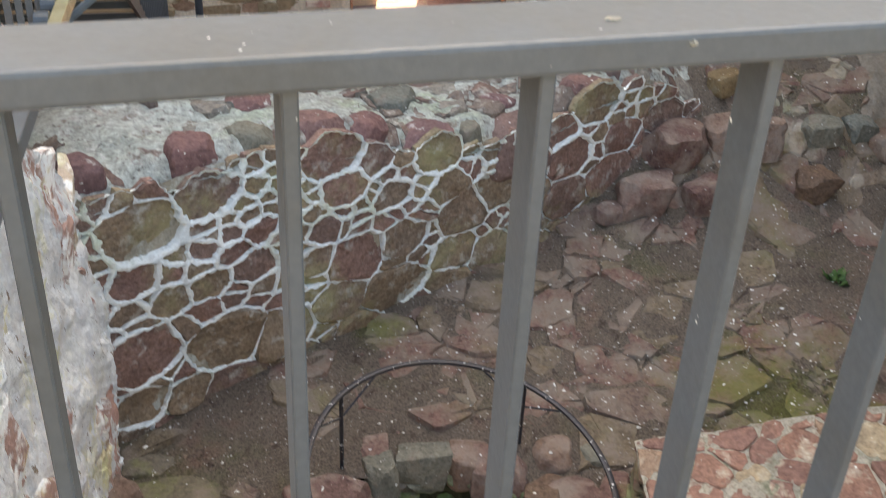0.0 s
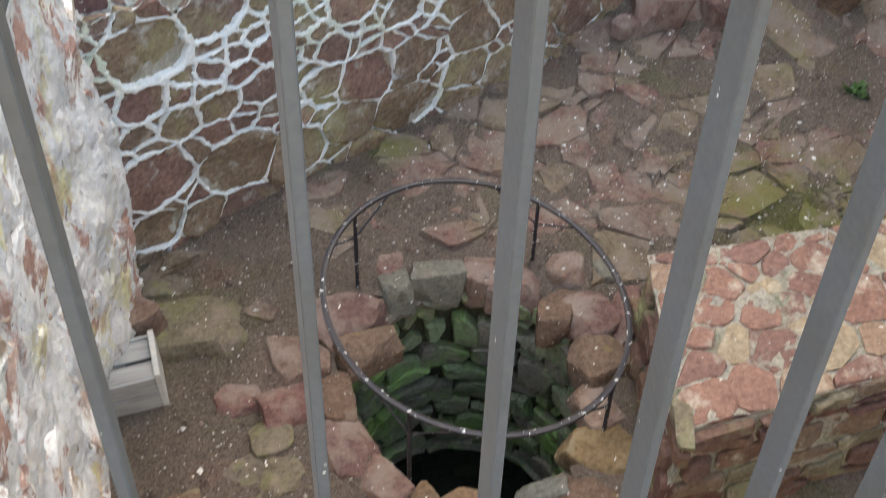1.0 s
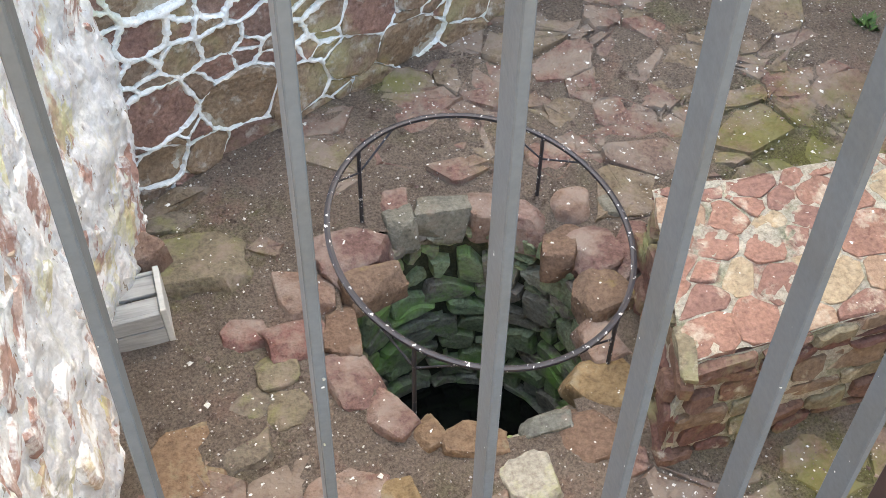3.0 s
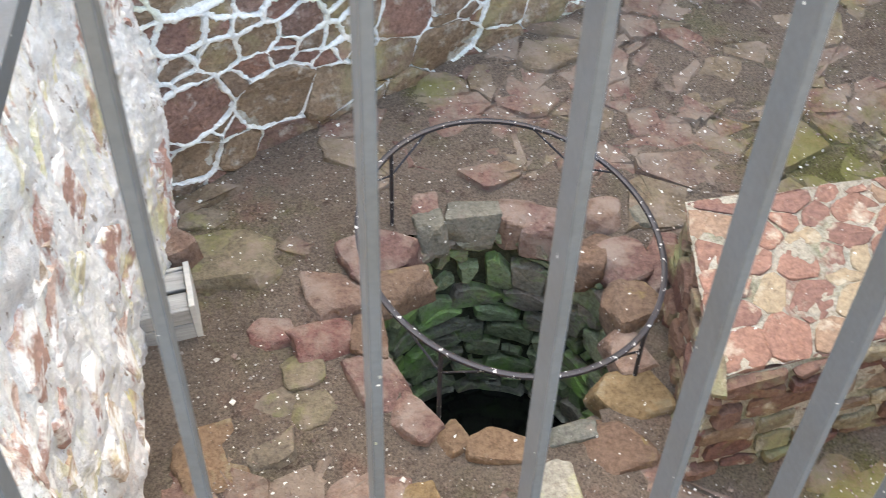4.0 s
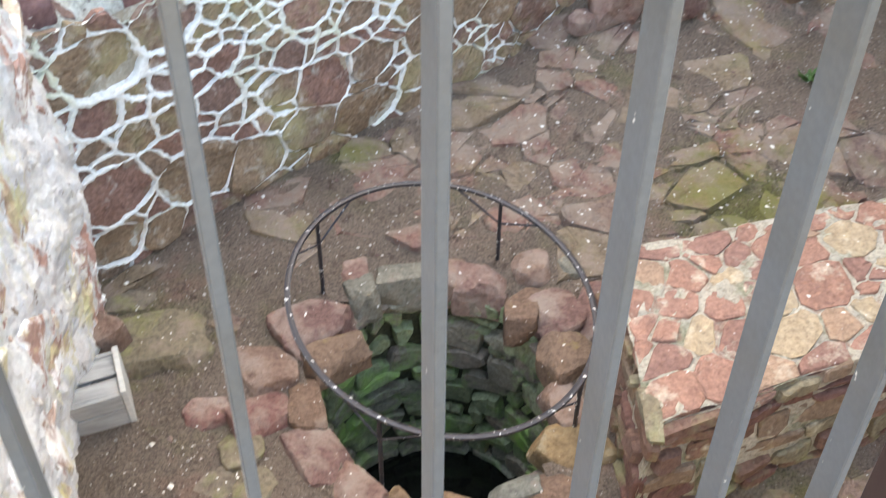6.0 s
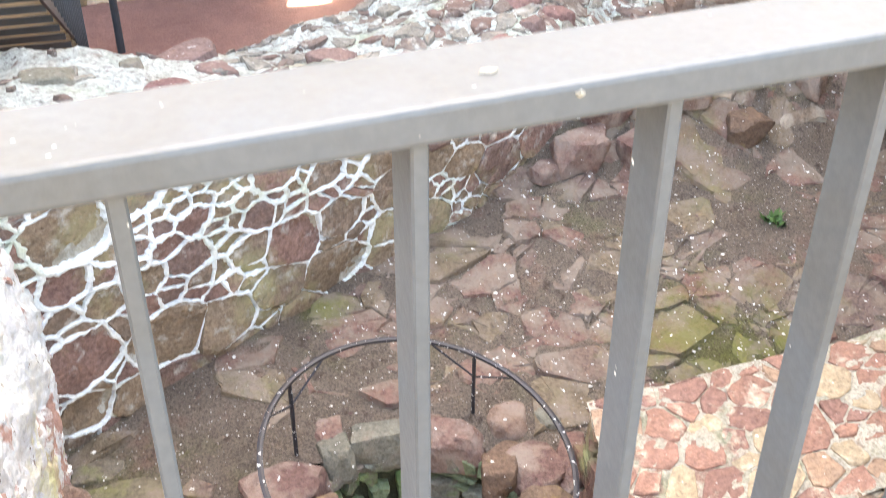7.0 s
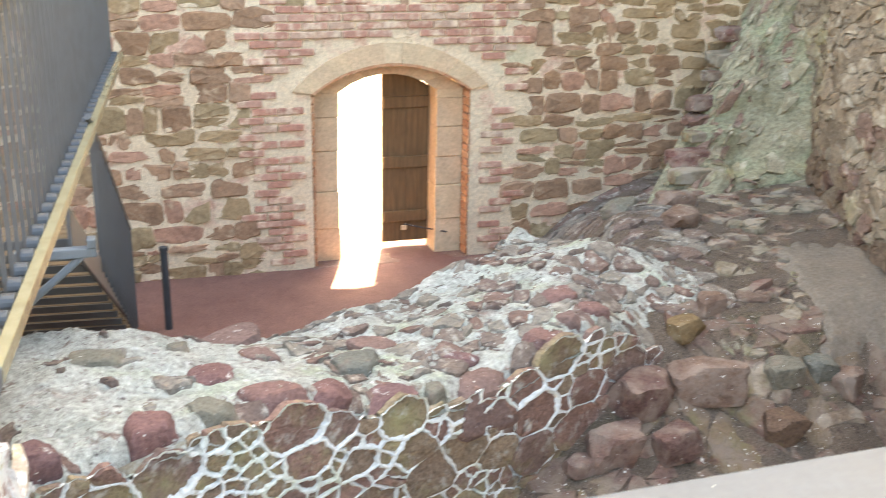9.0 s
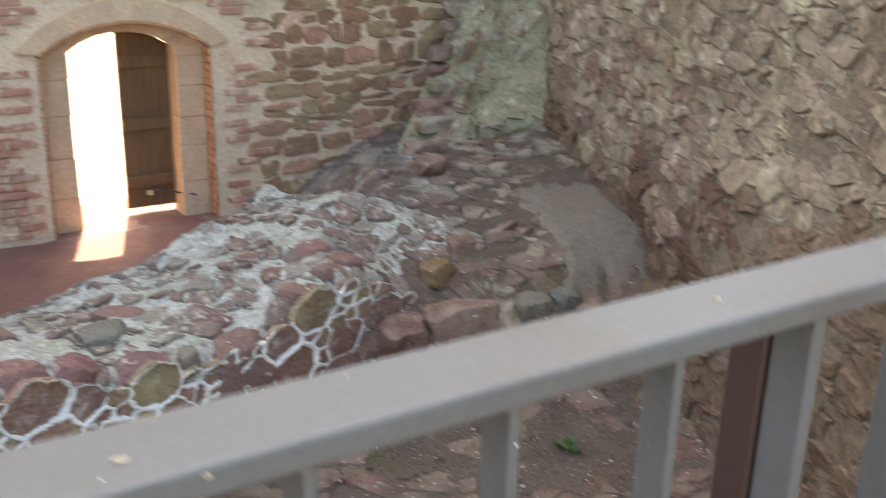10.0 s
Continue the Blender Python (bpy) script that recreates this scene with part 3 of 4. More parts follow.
def extruded(name, outline, y0, y1, mat, parent=None, label=""):
    bm = bmesh.new()
    f = bm.faces.new([bm.verts.new((x, y0, z)) for x, z in outline])
    got = bmesh.ops.extrude_face_region(bm, geom=[f])
    bmesh.ops.translate(bm, vec=(0, y1 - y0, 0), verts=[v for v in got["geom"] if isinstance(v, bmesh.types.BMVert)])
    bmesh.ops.recalc_face_normals(bm, faces=bm.faces)
    return part(name, bm, mat, parent, label)


far_wall = thing("wall_far", (2.4, 9.7, 0), "tall castle wall of coursed rubble and brick with pale mortar", "wall", kind="structure")
# Top is out of view; 17 m chosen to keep sun off the court.
extruded("mortar_core", [(-3.2, -0.3), (1.71, -0.3)] + arch(1.71, 3.29, 1.87, 2.14) + [(3.29, -0.3), (9.5, -0.3), (9.5, 17.0), (-3.2, 17.0)], WALL_Y, WALL_Y + 0.9, MAT_FAR_MORTAR, far_wall)

# ---- right wall, rubble slope at its foot ----
RX, RY, RA = 4.78, 4.4, radians(70)


def right_place(u, v, h):
    return np.array([(RX + a * math.cos(RA) - (c + q) * math.sin(RA), RY + a * math.sin(RA) + (c + q) * math.cos(RA), b)
                     for a, b, c in zip(u, v, h) for q in [wobble((a, b, 6), 0.14, 0.9) + wobble((a, b, 2), 0.05, 3.5) - 0.06 * min(b, 4.0)]])


right_wall = thing("wall_right", (5.6, 5.0, 0), "high weathered rubble wall with eroded reddish stones", "wall", kind="structure")
# Plain face above 4 m is unseen; its height sets the court's light.
sheet("mortar_face", 150, 90, lambda s, t: tuple(right_place(np.array([-3.6 + 9.7 * s]), np.array([-0.3 + 6.3 * t]), np.array([0.0]))[0]), MAT_RIGHT_MORTAR, right_wall)


def slope_place(u, v, h):
    out = []
    for s, t, c in zip(u, v, h):
        a, b = Vector((4.4 + 1.8 * t, 7.7 + 1.6 * t, 0.85 + 1.6 * t)), Vector((6.4 + 0.75 * t, 7.4 + 2.0 * t, 1.05 + 3.2 * t))
        p = a.lerp(b, s)
        q = wobble(p, 0.22, 1.6) + wobble(p, 0.09, 4.0) + 0.05 * math.sin(p[2] * 21 + wobble(p, 3.0, 1.5)) + c
        out.append((p[0] - 0.2 * q, p[1] - 0.8 * q, p[2] + 0.5 * q))
    return np.array(out)


buttress = thing("rubble_bank", (5.6, 8.2, 0.9), "collapsed rubble bank with greenish lime against the wall corner", "wall", kind="structure")
sheet("mortar_face", 60, 60, lambda s, t: tuple(slope_place([s * 1.15 - 0.02], [t * 1.25 - 0.15], [wobble((s * 3, t * 3, 1), 0.03, 4.0)])[0]), MAT_BUTTRESS_LIME, buttress)


def cement_point(s, t):
    x, y = 4.25 + 0.95 * s + 0.45 * t * (1 - 0.3 * s), 4.75 + 1.6 * t - 0.1 * s
    k = min(1.0, max(0.0, min(7 * s, 9 * (1 - s), 7 * t, 7 * (1 - t)) + 0.9 * noise.noise(Vector((x * 2.2, y * 2.2, 5))) + 0.7 * noise.noise(Vector((x * 8, y * 8, 2)))))
    return (x, y, ground_z(x, y) + wobble((x, y, 0), 0.05, 1.3) - 0.06 + 0.095 * k + wobble((x, y, 3), 0.012, 3.0))


tagged(sheet("cement_slab", 40, 40, cement_point, MAT_CEMENT), "smooth grey cement patch on the rubble slope", "slab", kind="structure")

# ---- added walls close the place and shape its light; deck of the viewing platform ----
# Heights tune how much sky gets in; the pale west wall bounces light.
for nm, lo, hi in (("added_wall_back", (-3.2, -4.6, -0.3), (4.2, -4.2, 2.3)), ("added_wall_west", (-3.6, -4.6, -0.3), (-3.2, 10.2, 4.2)), ("added_wall_east", (3.7, -4.2, -0.3), (4.1, 1.5, 2.6))):
    tagged(part(nm, box_bm(lo, hi), MAT_FAR_MORTAR if nm == "added_wall_west" else MAT_RIGHT_MORTAR), "added wall closing the court to shape its light", "wall", kind="structure")
DECK_Z = 2.12
deck = thing("platform_deck", (0, -1, DECK_Z), "steel-edged timber deck of the viewing platform", "deck", kind="structure")
for i in range(14):
    part("board", box_bm((-1.9, -2.05 + i * 0.142, DECK_Z - 0.04), (2.95, -2.05 + i * 0.142 + 0.136, DECK_Z), 0.004), MAT_TREAD, deck)
for i in range(8):
    part("board", box_bm((-1.78 + i * 0.142, -0.05, DECK_Z - 0.04), (-1.78 + i * 0.142 + 0.136, 4.9, DECK_Z), 0.004), MAT_TREAD, deck)

# ---- front railing ----
BAR_X0, PITCH = 0.060, 0.125
RAIL = Matrix.Translation((0.007, -0.45, 0)) @ pose(0, 0, 0, 0, 0, 1.36) @ Matrix.Translation((-0.007, 0.45, 0))
railing = thing("railing", (0, 0, DECK_Z), "grey painted steel railing with flat upright bars", "railing")
part("handrail", box_bm((-0.62, -0.02, 3.2755), (2.9, 0.041, 3.294), 0.003, RAIL, segments=2), MAT_STEEL, railing)
part("bottom_rail", box_bm((-0.62, -0.02, DECK_Z + 0.02), (2.9, 0.02, DECK_Z + 0.06), 0.003, RAIL), MAT_STEEL, railing)
for i in range(-5, 23):
    x = BAR_X0 + i * PITCH
    wide, deep = (0.0065, 0.0165) if i in (5, 14, 22) else (0.0042, 0.0140)
    part("post" if i in (5, 14, 22) else "bar", box_bm((x - wide, -deep, DECK_Z + 0.06), (x + wide, deep, 3.2765), 0.0012, RAIL), MAT_STEEL, railing)
    if i in (5, 14, 22):
        part("back_post", box_bm((x - 0.011, deep + 0.001, DECK_Z + 0.06), (x + 0.011, deep + 0.034, 3.274), 0.002, RAIL), MAT_RUST, railing, "dark red-brown rusty post")

for x, y, z, s in ((0.223, 0.004, 3.2945, 0.005), (0.256, -0.0202, 3.289, 0.004), (0.61, 0.01, 3.2945, 0.004), (BAR_X0 + 0.002, -0.0148, 2.862, 0.002), (BAR_X0 - 0.002, -0.0148, 2.79, 0.0015)):
    bm = bmesh.new()
    bmesh.ops.create_icosphere(bm, subdivisions=2, radius=1.0)
    s *= 0.6
    flat = (s, 0.0012, s * 0.7) if y < -0.01 else (s * 1.5, s, 0.0008)
    for v in bm.verts:
        v.co *= 1 + wobble(v.co, 0.5, 1.7, x * 50)
    bmesh.ops.transform(bm, matrix=RAIL @ Matrix.Translation((x, y, z)) @ Matrix.Diagonal((*flat, 1)), verts=bm.verts)
    part("dropping", bm, MAT_PALE, railing, "whitish dried dropping")

# ---- walkway at the side: edge beam, balustrade on brackets ----
WALK = pose(-0.535, 0.0, 0, 0, 0, -3.5)          # local y along the edge
walkway = thing("walkway_railing", (-0.535, 0.0, DECK_Z), "grey steel balustrade on round brackets along a walkway", "railing")
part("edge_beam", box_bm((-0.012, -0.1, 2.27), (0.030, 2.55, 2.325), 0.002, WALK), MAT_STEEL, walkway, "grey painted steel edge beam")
# Same grey beam; from here its colour carries the glint.
part("edge_beam", box_bm((-0.012, 2.553, 2.27), (0.030, 9.15, 2.325), 0.002, WALK), MAT_BEAM_GLINT, walkway, "steel edge beam, far length coloured with a yellow glint")
part("handrail", box_bm((-0.105, 0, 3.25), (-0.045, 9.15, 3.274), 0.003, WALK), MAT_DARK_STEEL, walkway)
bar_mesh, knob_mesh = None, None
for i in range(57):
    y = 0.08 + i * 0.16
    if bar_mesh is None:
        b = part("bar", box_bm((-0.0785, -0.004, 2.20), (-0.058, 0.004, 3.25), 0.0008), MAT_DARK_STEEL)
        bar_mesh = b.data
        k = part("bracket", rod_bm((-0.058, 0, 2.30), (-0.012, 0, 2.30), 0.040, 18), MAT_BLUE_STEEL)
        knob_mesh = k.data
    else:
        b, k = new("bar", bar_mesh), new("bracket", knob_mesh)
    for ob in (b, k):
        ob.parent = walkway
        ob.matrix_basis = walkway.matrix_basis.inverted() @ WALK @ pose(0, y, 0)
        ob.matrix_parent_inverse = Matrix.Identity(4)

# ---- timber stair down to the red floor ----
STAIR = pose(-0.26, 5.0, 0, 0, 0, -4.4)
stair = thing("stair", (-0.5, 6.6, 0.14), "steel stair with brown timber slat treads", "staircase")
RUN, DROP = 3.15, 2.0
for x in (-0.86, -0.02):
    bm = bmesh.new()
    pts = [(x, -0.1, 2.14), (x, -0.1, 1.92), (x, RUN, 0.14), (x, RUN + 0.12, 0.14), (x, RUN + 0.12, 0.22)]
    f = bm.faces.new([bm.verts.new(p) for p in pts])
    got = bmesh.ops.extrude_face_region(bm, geom=[f])
    bmesh.ops.translate(bm, vec=(0.02, 0, 0), verts=[v for v in got["geom"] if isinstance(v, bmesh.types.BMVert)])
    bmesh.ops.recalc_face_normals(bm, faces=bm.faces)
    bmesh.ops.transform(bm, matrix=STAIR, verts=bm.verts)
    part("stringer", bm, MAT_DARK_STEEL, stair)
for i in range(12):
    y, z = 0.1 + i * RUN / 12, 2.0 - (i + 0.6) * DROP / 12.4
    tread = part("tread", box_bm((-0.84, y + 0.0, z - 0.045), (-0.02, y + 0.012, z), 0, STAIR), MAT_DARK_STEEL, stair)
    for j in range(3):
        part("slat", box_bm((-0.84, y + 0.02 + j * 0.085, z - 0.035), (-0.02, y + 0.095 + j * 0.085, z), 0.004, STAIR), MAT_TREAD, tread)
for i in range(17):
    y = 1.08 + i * 0.128
    z = 2.08 - y * DROP / RUN
    part("bar", box_bm((-0.012, y - 0.0045, max(0.16, z - 0.02)), (0.02, y + 0.0045, z + 0.92), 0, STAIR), MAT_DARK_STEEL, stair)
part("handrail", rod_bm(STAIR @ Vector((0.005, 1.0, 2.37)), STAIR @ Vector((0.005, RUN, 1.02)), 0.02), MAT_DARK_STEEL, stair)
bracket = thing("support_bracket", (-0.399, 4.85, 1.605), "blue-grey steel bracket with a diagonal brace under the walkway", "bracket")
part("arm", box_bm((-0.539, 4.82, 1.885), (-0.152, 4.88, 1.933), 0.004), MAT_BRACKET, bracket)
part("end_plate", box_bm((-0.197, 4.81, 1.934), (-0.152, 4.89, 1.980), 0.004), MAT_BRACKET, bracket)
part("brace", rod_bm((-0.559, 4.85, 1.606), (-0.227, 4.85, 1.885), 0.02), MAT_BRACKET, bracket)

bollard = thing("pipe_post", (0.245, 8.05, 0.14), "short grey steel pipe post standing on red gravel", "post")
part("pipe", rod_bm((0.245, 8.05, 0.12), (0.245, 8.05, 0.84), 0.032, 14), MAT_BLUE_STEEL, bollard, smooth=False)
part("cap", rod_bm((0.245, 8.05, 0.84), (0.245, 8.05, 0.87), 0.037, 14), MAT_BLUE_STEEL, bollard)


# ---- doorway: jamb stones, arches, leaf ----
doorway = thing("doorway", (2.4, 9.5, 0.14), "arched doorway of dressed pale stone in the castle wall", "doorway", kind="structure")
rng = random.Random(5)
for side, (x0, x1) in enumerate(((1.715, 2.0), (2.99, 3.285))):
    z = 0.12
    while z < 1.82:
        hgt = min(rng.uniform(0.26, 0.42), 1.845 - z)
        part("jamb_stone", box_bm((x0 + rng.uniform(0, 0.01), 9.46 + rng.uniform(0, 0.015), z), (x1 - (0.012 if side else 0) + rng.uniform(-0.008, 0.008) * (side == 0), 9.80, z + hgt - 0.003), 0.006), MAT_JAMB, doorway)
        z += hgt
inner, outer = arch(2.0, 2.99, 1.84, 2.01, 7), arch(1.715, 3.285, 1.84, 2.128, 7)
for i in range(7):
    extruded("arch_stone", [inner[i], inner[i + 1], outer[i + 1], outer[i]], 9.465 + 0.004 * (i % 3), 9.80, MAT_JAMB, doorway)
inner, outer = arch(1.71, 3.29, 1.87, 2.14, 11), arch(1.53, 3.47, 1.90, 2.335, 11)
for i in range(11):
    extruded("voussoir", [inner[i], inner[i + 1], outer[i + 1], outer[i]], 9.262 + 0.006 * (i % 3), 9.34, MAT_JAMB, doorway)
for x0, x1 in ((1.712, 1.738), (3.262, 3.288)):
    for i in range(22):
        z = 0.16 + i * 0.077
        part("brick", box_bm((x0, 9.272 + rng.uniform(0, 0.012), z), (x1 + rng.uniform(-0.004, 0), 9.455, z + 0.066), 0.005), MAT_REVEAL, doorway)
inner, outer = arch(1.735, 3.265, 1.86, 2.112, 22), arch(1.71, 3.29, 1.87, 2.138, 22)
for i in range(22):
    extruded("brick", [inner[i], (0.93 * inner[i + 1][0] + 0.07 * inner[i][0], 0.93 * inner[i + 1][1] + 0.07 * inner[i][1]), outer[i + 1], outer[i]], 9.258 + 0.004 * (i % 3), 9.458, MAT_REVEAL, doorway)
part("threshold", box_bm((1.66, 9.25, 0.02), (3.34, 9.95, 0.14), 0.02), MAT_RIM, doorway)

door = thing("door", (2.9, 9.74, 0.2), "dark plank door leaf, closed half of an arched double door", "door")
top_of = lambda x: 2.0 - 0.17 * ((x - 2.5) / 0.5) ** 2
for i in range(4):
    x0, x1 = 2.505 + i * 0.123, 2.505 + i * 0.123 + 0.120
    extruded("plank", [(x0, 0.205), (x1, 0.205), (x1, top_of(x1)), (x0, top_of(x0))], 9.735 + 0.003 * (i % 2), 9.78, MAT_DOOR, door)
for z in (0.42, 1.0, 1.62):
    part("ledge", box_bm((2.51, 9.70, z), (2.985, 9.735, z + 0.12), 0.008), MAT_DOOR, door)
part("latch", rod_bm((2.72, 9.69, 0.40), (3.12, 9.44, 0.36), 0.008, 8), MAT_IRON, door)
part("padlock", box_bm((2.69, 9.67, 0.34), (2.75, 9.69, 0.39), 0.005), MAT_JAMB, door)

# ---- the well ----
well = thing("well", (WELL_X, WELL_Y, 0), "round stone-lined well with moss-green inner stones", "well")


def shaft_place(u, v, h):
    return np.array([(WELL_X + (WELL_R + 0.04 - c) * math.cos(a / WELL_R), WELL_Y + (WELL_R + 0.04 - c) * math.sin(a / WELL_R), b + 0.15 * WELL_R * math.sin(a / WELL_R) * step(-1.0, 0.0, b))
                     for a, b, c in zip(u, v, h)])


sheet("shaft_lining", 64, 30, lambda s, t: tuple(shaft_place([2 * math.pi * WELL_R * s], [-2.9 + 2.82 * t], [-0.02])[0]), MAT_WELL_SHADED_JOINT, well)
part("water", rod_bm((WELL_X, WELL_Y, -1.4), (WELL_X, WELL_Y, -1.10), 0.56, 40), MAT_WATER, well)
rng = random.Random(11)
circ = 2 * math.pi * WELL_R
lay(rng, coursed(rng, 0.0, circ, -1.35, -0.03, (0.12, 0.30), (0.085, 0.17), 0.028, 0.25), shaft_place, MAT_WELL, well, gap=0.005, high=(0.02, 0.055), sink=0.05, rough=0.008, round_cut=0.14, dome=0.03, inset=0.08,
    first=lambda u, v: -v)


# rim stones laid round the mouth: stone, x, y, width, depth
MAT_RED_LOOSE = stone_material("loose_red_stone", [(0.30, 0.14, 0.12), (0.33, 0.19, 0.155), (0.27, 0.15, 0.13), (0.32, 0.20, 0.15)], lime=((0.30, 0.235, 0.195), 0.43, 0.64, 6.0), spots=SPECK, bump=2.2)
MAT_GREY_LOOSE = stone_material("loose_grey_stone", [(0.22, 0.23, 0.20), (0.26, 0.25, 0.20)], lime=((0.245, 0.195, 0.16), 0.54, 0.70, 6.0), spots=SPECK, bump=1.8)
MAT_OCHRE = stone_material("ochre_stone", [(0.30, 0.205, 0.10), (0.29, 0.185, 0.11)], moss=((0.28, 0.25, 0.1), 0.55, 0.7, 6.0), lime=((0.245, 0.195, 0.16), 0.54, 0.70, 6.0), spots=SPECK, bump=1.8)
MAT_BROWN = stone_material("brown_stone", [(0.23, 0.145, 0.10), (0.22, 0.13, 0.10), (0.25, 0.165, 0.115)], moss=((0.26, 0.20, 0.08), 0.58, 0.72, 7.0), lime=((0.245, 0.195, 0.16), 0.62, 0.74, 6.0), spots=SPECK, bump=1.8)
MAT_MOSSY = stone_material("mossy_stone", [(0.25, 0.21, 0.14), (0.24, 0.20, 0.15)], moss=((0.22, 0.22, 0.09), 0.50, 0.70, 5.0), lime=((0.245, 0.195, 0.16), 0.54, 0.70, 6.0), spots=SPECK, bump=1.8)
MAT_WALL_RED = stone_material("bedded_red_stone", [(0.28, 0.145, 0.14), (0.31, 0.17, 0.155), (0.25, 0.14, 0.145), (0.30, 0.19, 0.17)], lime=((0.6, 0.6, 0.57), 0.62, 0.70, 9.0), spots=SPECK, bump=1.6)
STONES = {"red": MAT_RED_LOOSE, "grey": MAT_GREY_LOOSE, "ochre": MAT_OCHRE, "brown": MAT_BROWN, "mossy": MAT_MOSSY, "pale": MAT_PALE}
rng = random.Random(12)
for kind, x, y, wide, deep, turn in (("red", 0.50, 2.90, 0.33, 0.25, 22), ("brown", 0.55, 2.73, 0.26, 0.17, 24), ("grey", 0.76, 3.03, 0.15, 0.15, 10), ("grey", 0.95, 3.07, 0.24, 0.14, 0), ("red", 1.16, 3.06, 0.18, 0.18, -8),
                                     ("red", 1.30, 2.97, 0.24, 0.18, -20), ("brown", 1.45, 2.78, 0.15, 0.26, -25), ("red", 1.60, 2.71, 0.24, 0.26, 20), ("brown", 1.55, 2.47, 0.22, 0.24, 8), ("red", 1.76, 2.68, 0.15, 0.32, -15)):
    high = rng.uniform(0.17, 0.22)
    boulder("rim_stone", (x, y, lie(x, y) - 0.045), (wide * 1.2, deep * 1.2, high), STONES[kind], rng, well, turn=turn, angular=0.7)
for kind, x, y, wide, deep, turn in (("red", 1.47, 2.25, 0.17, 0.24, 10), ("ochre", 1.40, 2.03, 0.25, 0.27, 15), ("brown", 1.25, 1.82, 0.29, 0.25, -3), ("pale", 0.96, 1.72, 0.21, 0.33, 8), ("ochre", 0.79, 1.89, 0.24, 0.15, -10),
                                     ("ochre", 0.62, 1.95, 0.13, 0.15, 30), ("red", 0.49, 2.06, 0.16, 0.22, 40), ("red", 0.37, 2.26, 0.21, 0.32, 12), ("brown", 0.37, 2.53, 0.14, 0.28, -5), ("grey", 1.10, 1.90, 0.20, 0.10, 5)):
    high = rng.uniform(0.13, 0.18)
    boulder("rim_stone", (x, y, lie(x, y) - 0.05), (wide * 1.2, deep * 1.2, high), STONES[kind], rng, well, turn=turn, angular=0.7)
for kind, x, y, wide, deep, high, label in (
        ("red", 0.25, 2.74, 0.26, 0.28, 0.13, "rough red sandstone block beside the well"), ("red", 0.19, 2.52, 0.31, 0.22, 0.14, "flat-topped red sandstone block beside the well"),
        ("red", -0.03, 2.58, 0.20, 0.18, 0.11, "pinkish red sandstone block on the earth"), ("mossy", 0.08, 2.37, 0.18, 0.18, 0.1, "olive mossy stone sunk in the earth"),
        ("red", 0.73, 3.15, 0.15, 0.17, 0.10, "small red stone behind the well rim"), ("mossy", -0.17, 2.98, 0.42, 0.34, 0.16, "mossy olive slab against the pale wall"),
        ("ochre", -0.31, 2.05, 0.31, 0.32, 0.05, "flat ochre stone sunk in the earth"), ("mossy", -0.09, 2.05, 0.20, 0.20, 0.05, "flat mossy stone sunk in the earth")):
    boulder("stone", (x, y, lie(x, y) - 0.24 * high), (wide * 1.1, deep * 1.1, high), STONES[kind], rng, turn=rng.uniform(-12, 12), angular=0.7, label=label)
for kind, x, y, wide, deep, high, label in (
        ("red", 0.25, 1.80, 0.33, 0.30, 0.07, "flat red slab sunk in the earth"), ("mossy", 0.10, 2.18, 0.18, 0.18, 0.07, "mossy stone beside the red rim"), ("mossy", -0.07, 2.22, 0.20, 0.14, 0.04, "olive flat stone level with the earth"),
        ("ochre", 0.46, 1.72, 0.15, 0.15, 0.1, "ochre squared stone on the earth"), ("grey", 1.74, 2.93, 0.10, 0.15, 0.12, "small round grey stone by the well"), ("red", 1.57, 3.00, 0.20, 0.24, 0.13, "reddish tilted stone behind the well rim"),
        ("mossy", -0.28, 3.24, 0.22, 0.14, 0.08, "olive stone at the foot of the netted wall")):
    boulder("stone", (x, y, lie(x, y) - 0.24 * high), (wide * 1.1, deep * 1.1, high), STONES[kind], rng, turn=rng.uniform(-12, 12), angular=0.7, label=label)

# ---- iron guard ring ----
guard = thing("well_guard", (1.02, 2.58, 0), "black iron guard ring on thin posts round the well", "guard rail")
GX, GY, GZ, GR = 1.005, 2.585, 0.414, 0.645


def guard_point(a, r=GR, drop=0.0):
    x, y = GX + r * math.cos(a), GY + r * math.sin(a)
    return Vector((x, y, GZ + 0.2 * (y - GY) - 0.1 * (x - GX) - drop))


bm = bmesh.new()
rings = []
for i in range(96):
    a = 2 * math.pi * i / 96
    c, out = guard_point(a), Vector((math.cos(a), math.sin(a), 0))
    rings.append([bm.verts.new(c + out * p + Vector((0, 0, q))) for p, q in ((-0.012, -0.006), (0.012, -0.006), (0.012, 0.007), (0.0, 0.011), (-0.012, 0.007))])
for i in range(96):
    for j in range(5):
        bm.faces.new((rings[i][j], rings[i][(j + 1) % 5], rings[(i + 1) % 96][(j + 1) % 5], rings[(i + 1) % 96][j]))
bmesh.ops.recalc_face_normals(bm, faces=bm.faces)
part("ring", bm, MAT_IRON, guard)
for x, y in ((0.55, 3.09), (1.44, 3.09), (0.54, 2.02), (1.46, 2.09)):
    a = math.atan2(y - GY, x - GX)
    p = guard_point(a)
    part("post", rod_bm((p[0], p[1], ground_z(p[0], p[1]) - 0.05), p, 0.0095, 8), MAT_IRON, guard)
    for da in (-0.32, 0.32):
        part("brace", rod_bm(guard_point(a, GR, 0.13), guard_point(a + da, GR - 0.004, 0.005), 0.005, 6), MAT_IRON, guard)

# ---- squared masonry block beside the well ----
block = thing("masonry_block", (2.3, 2.0, -0.05), "low masonry block of reddish stones in pale mortar", "wall stub")


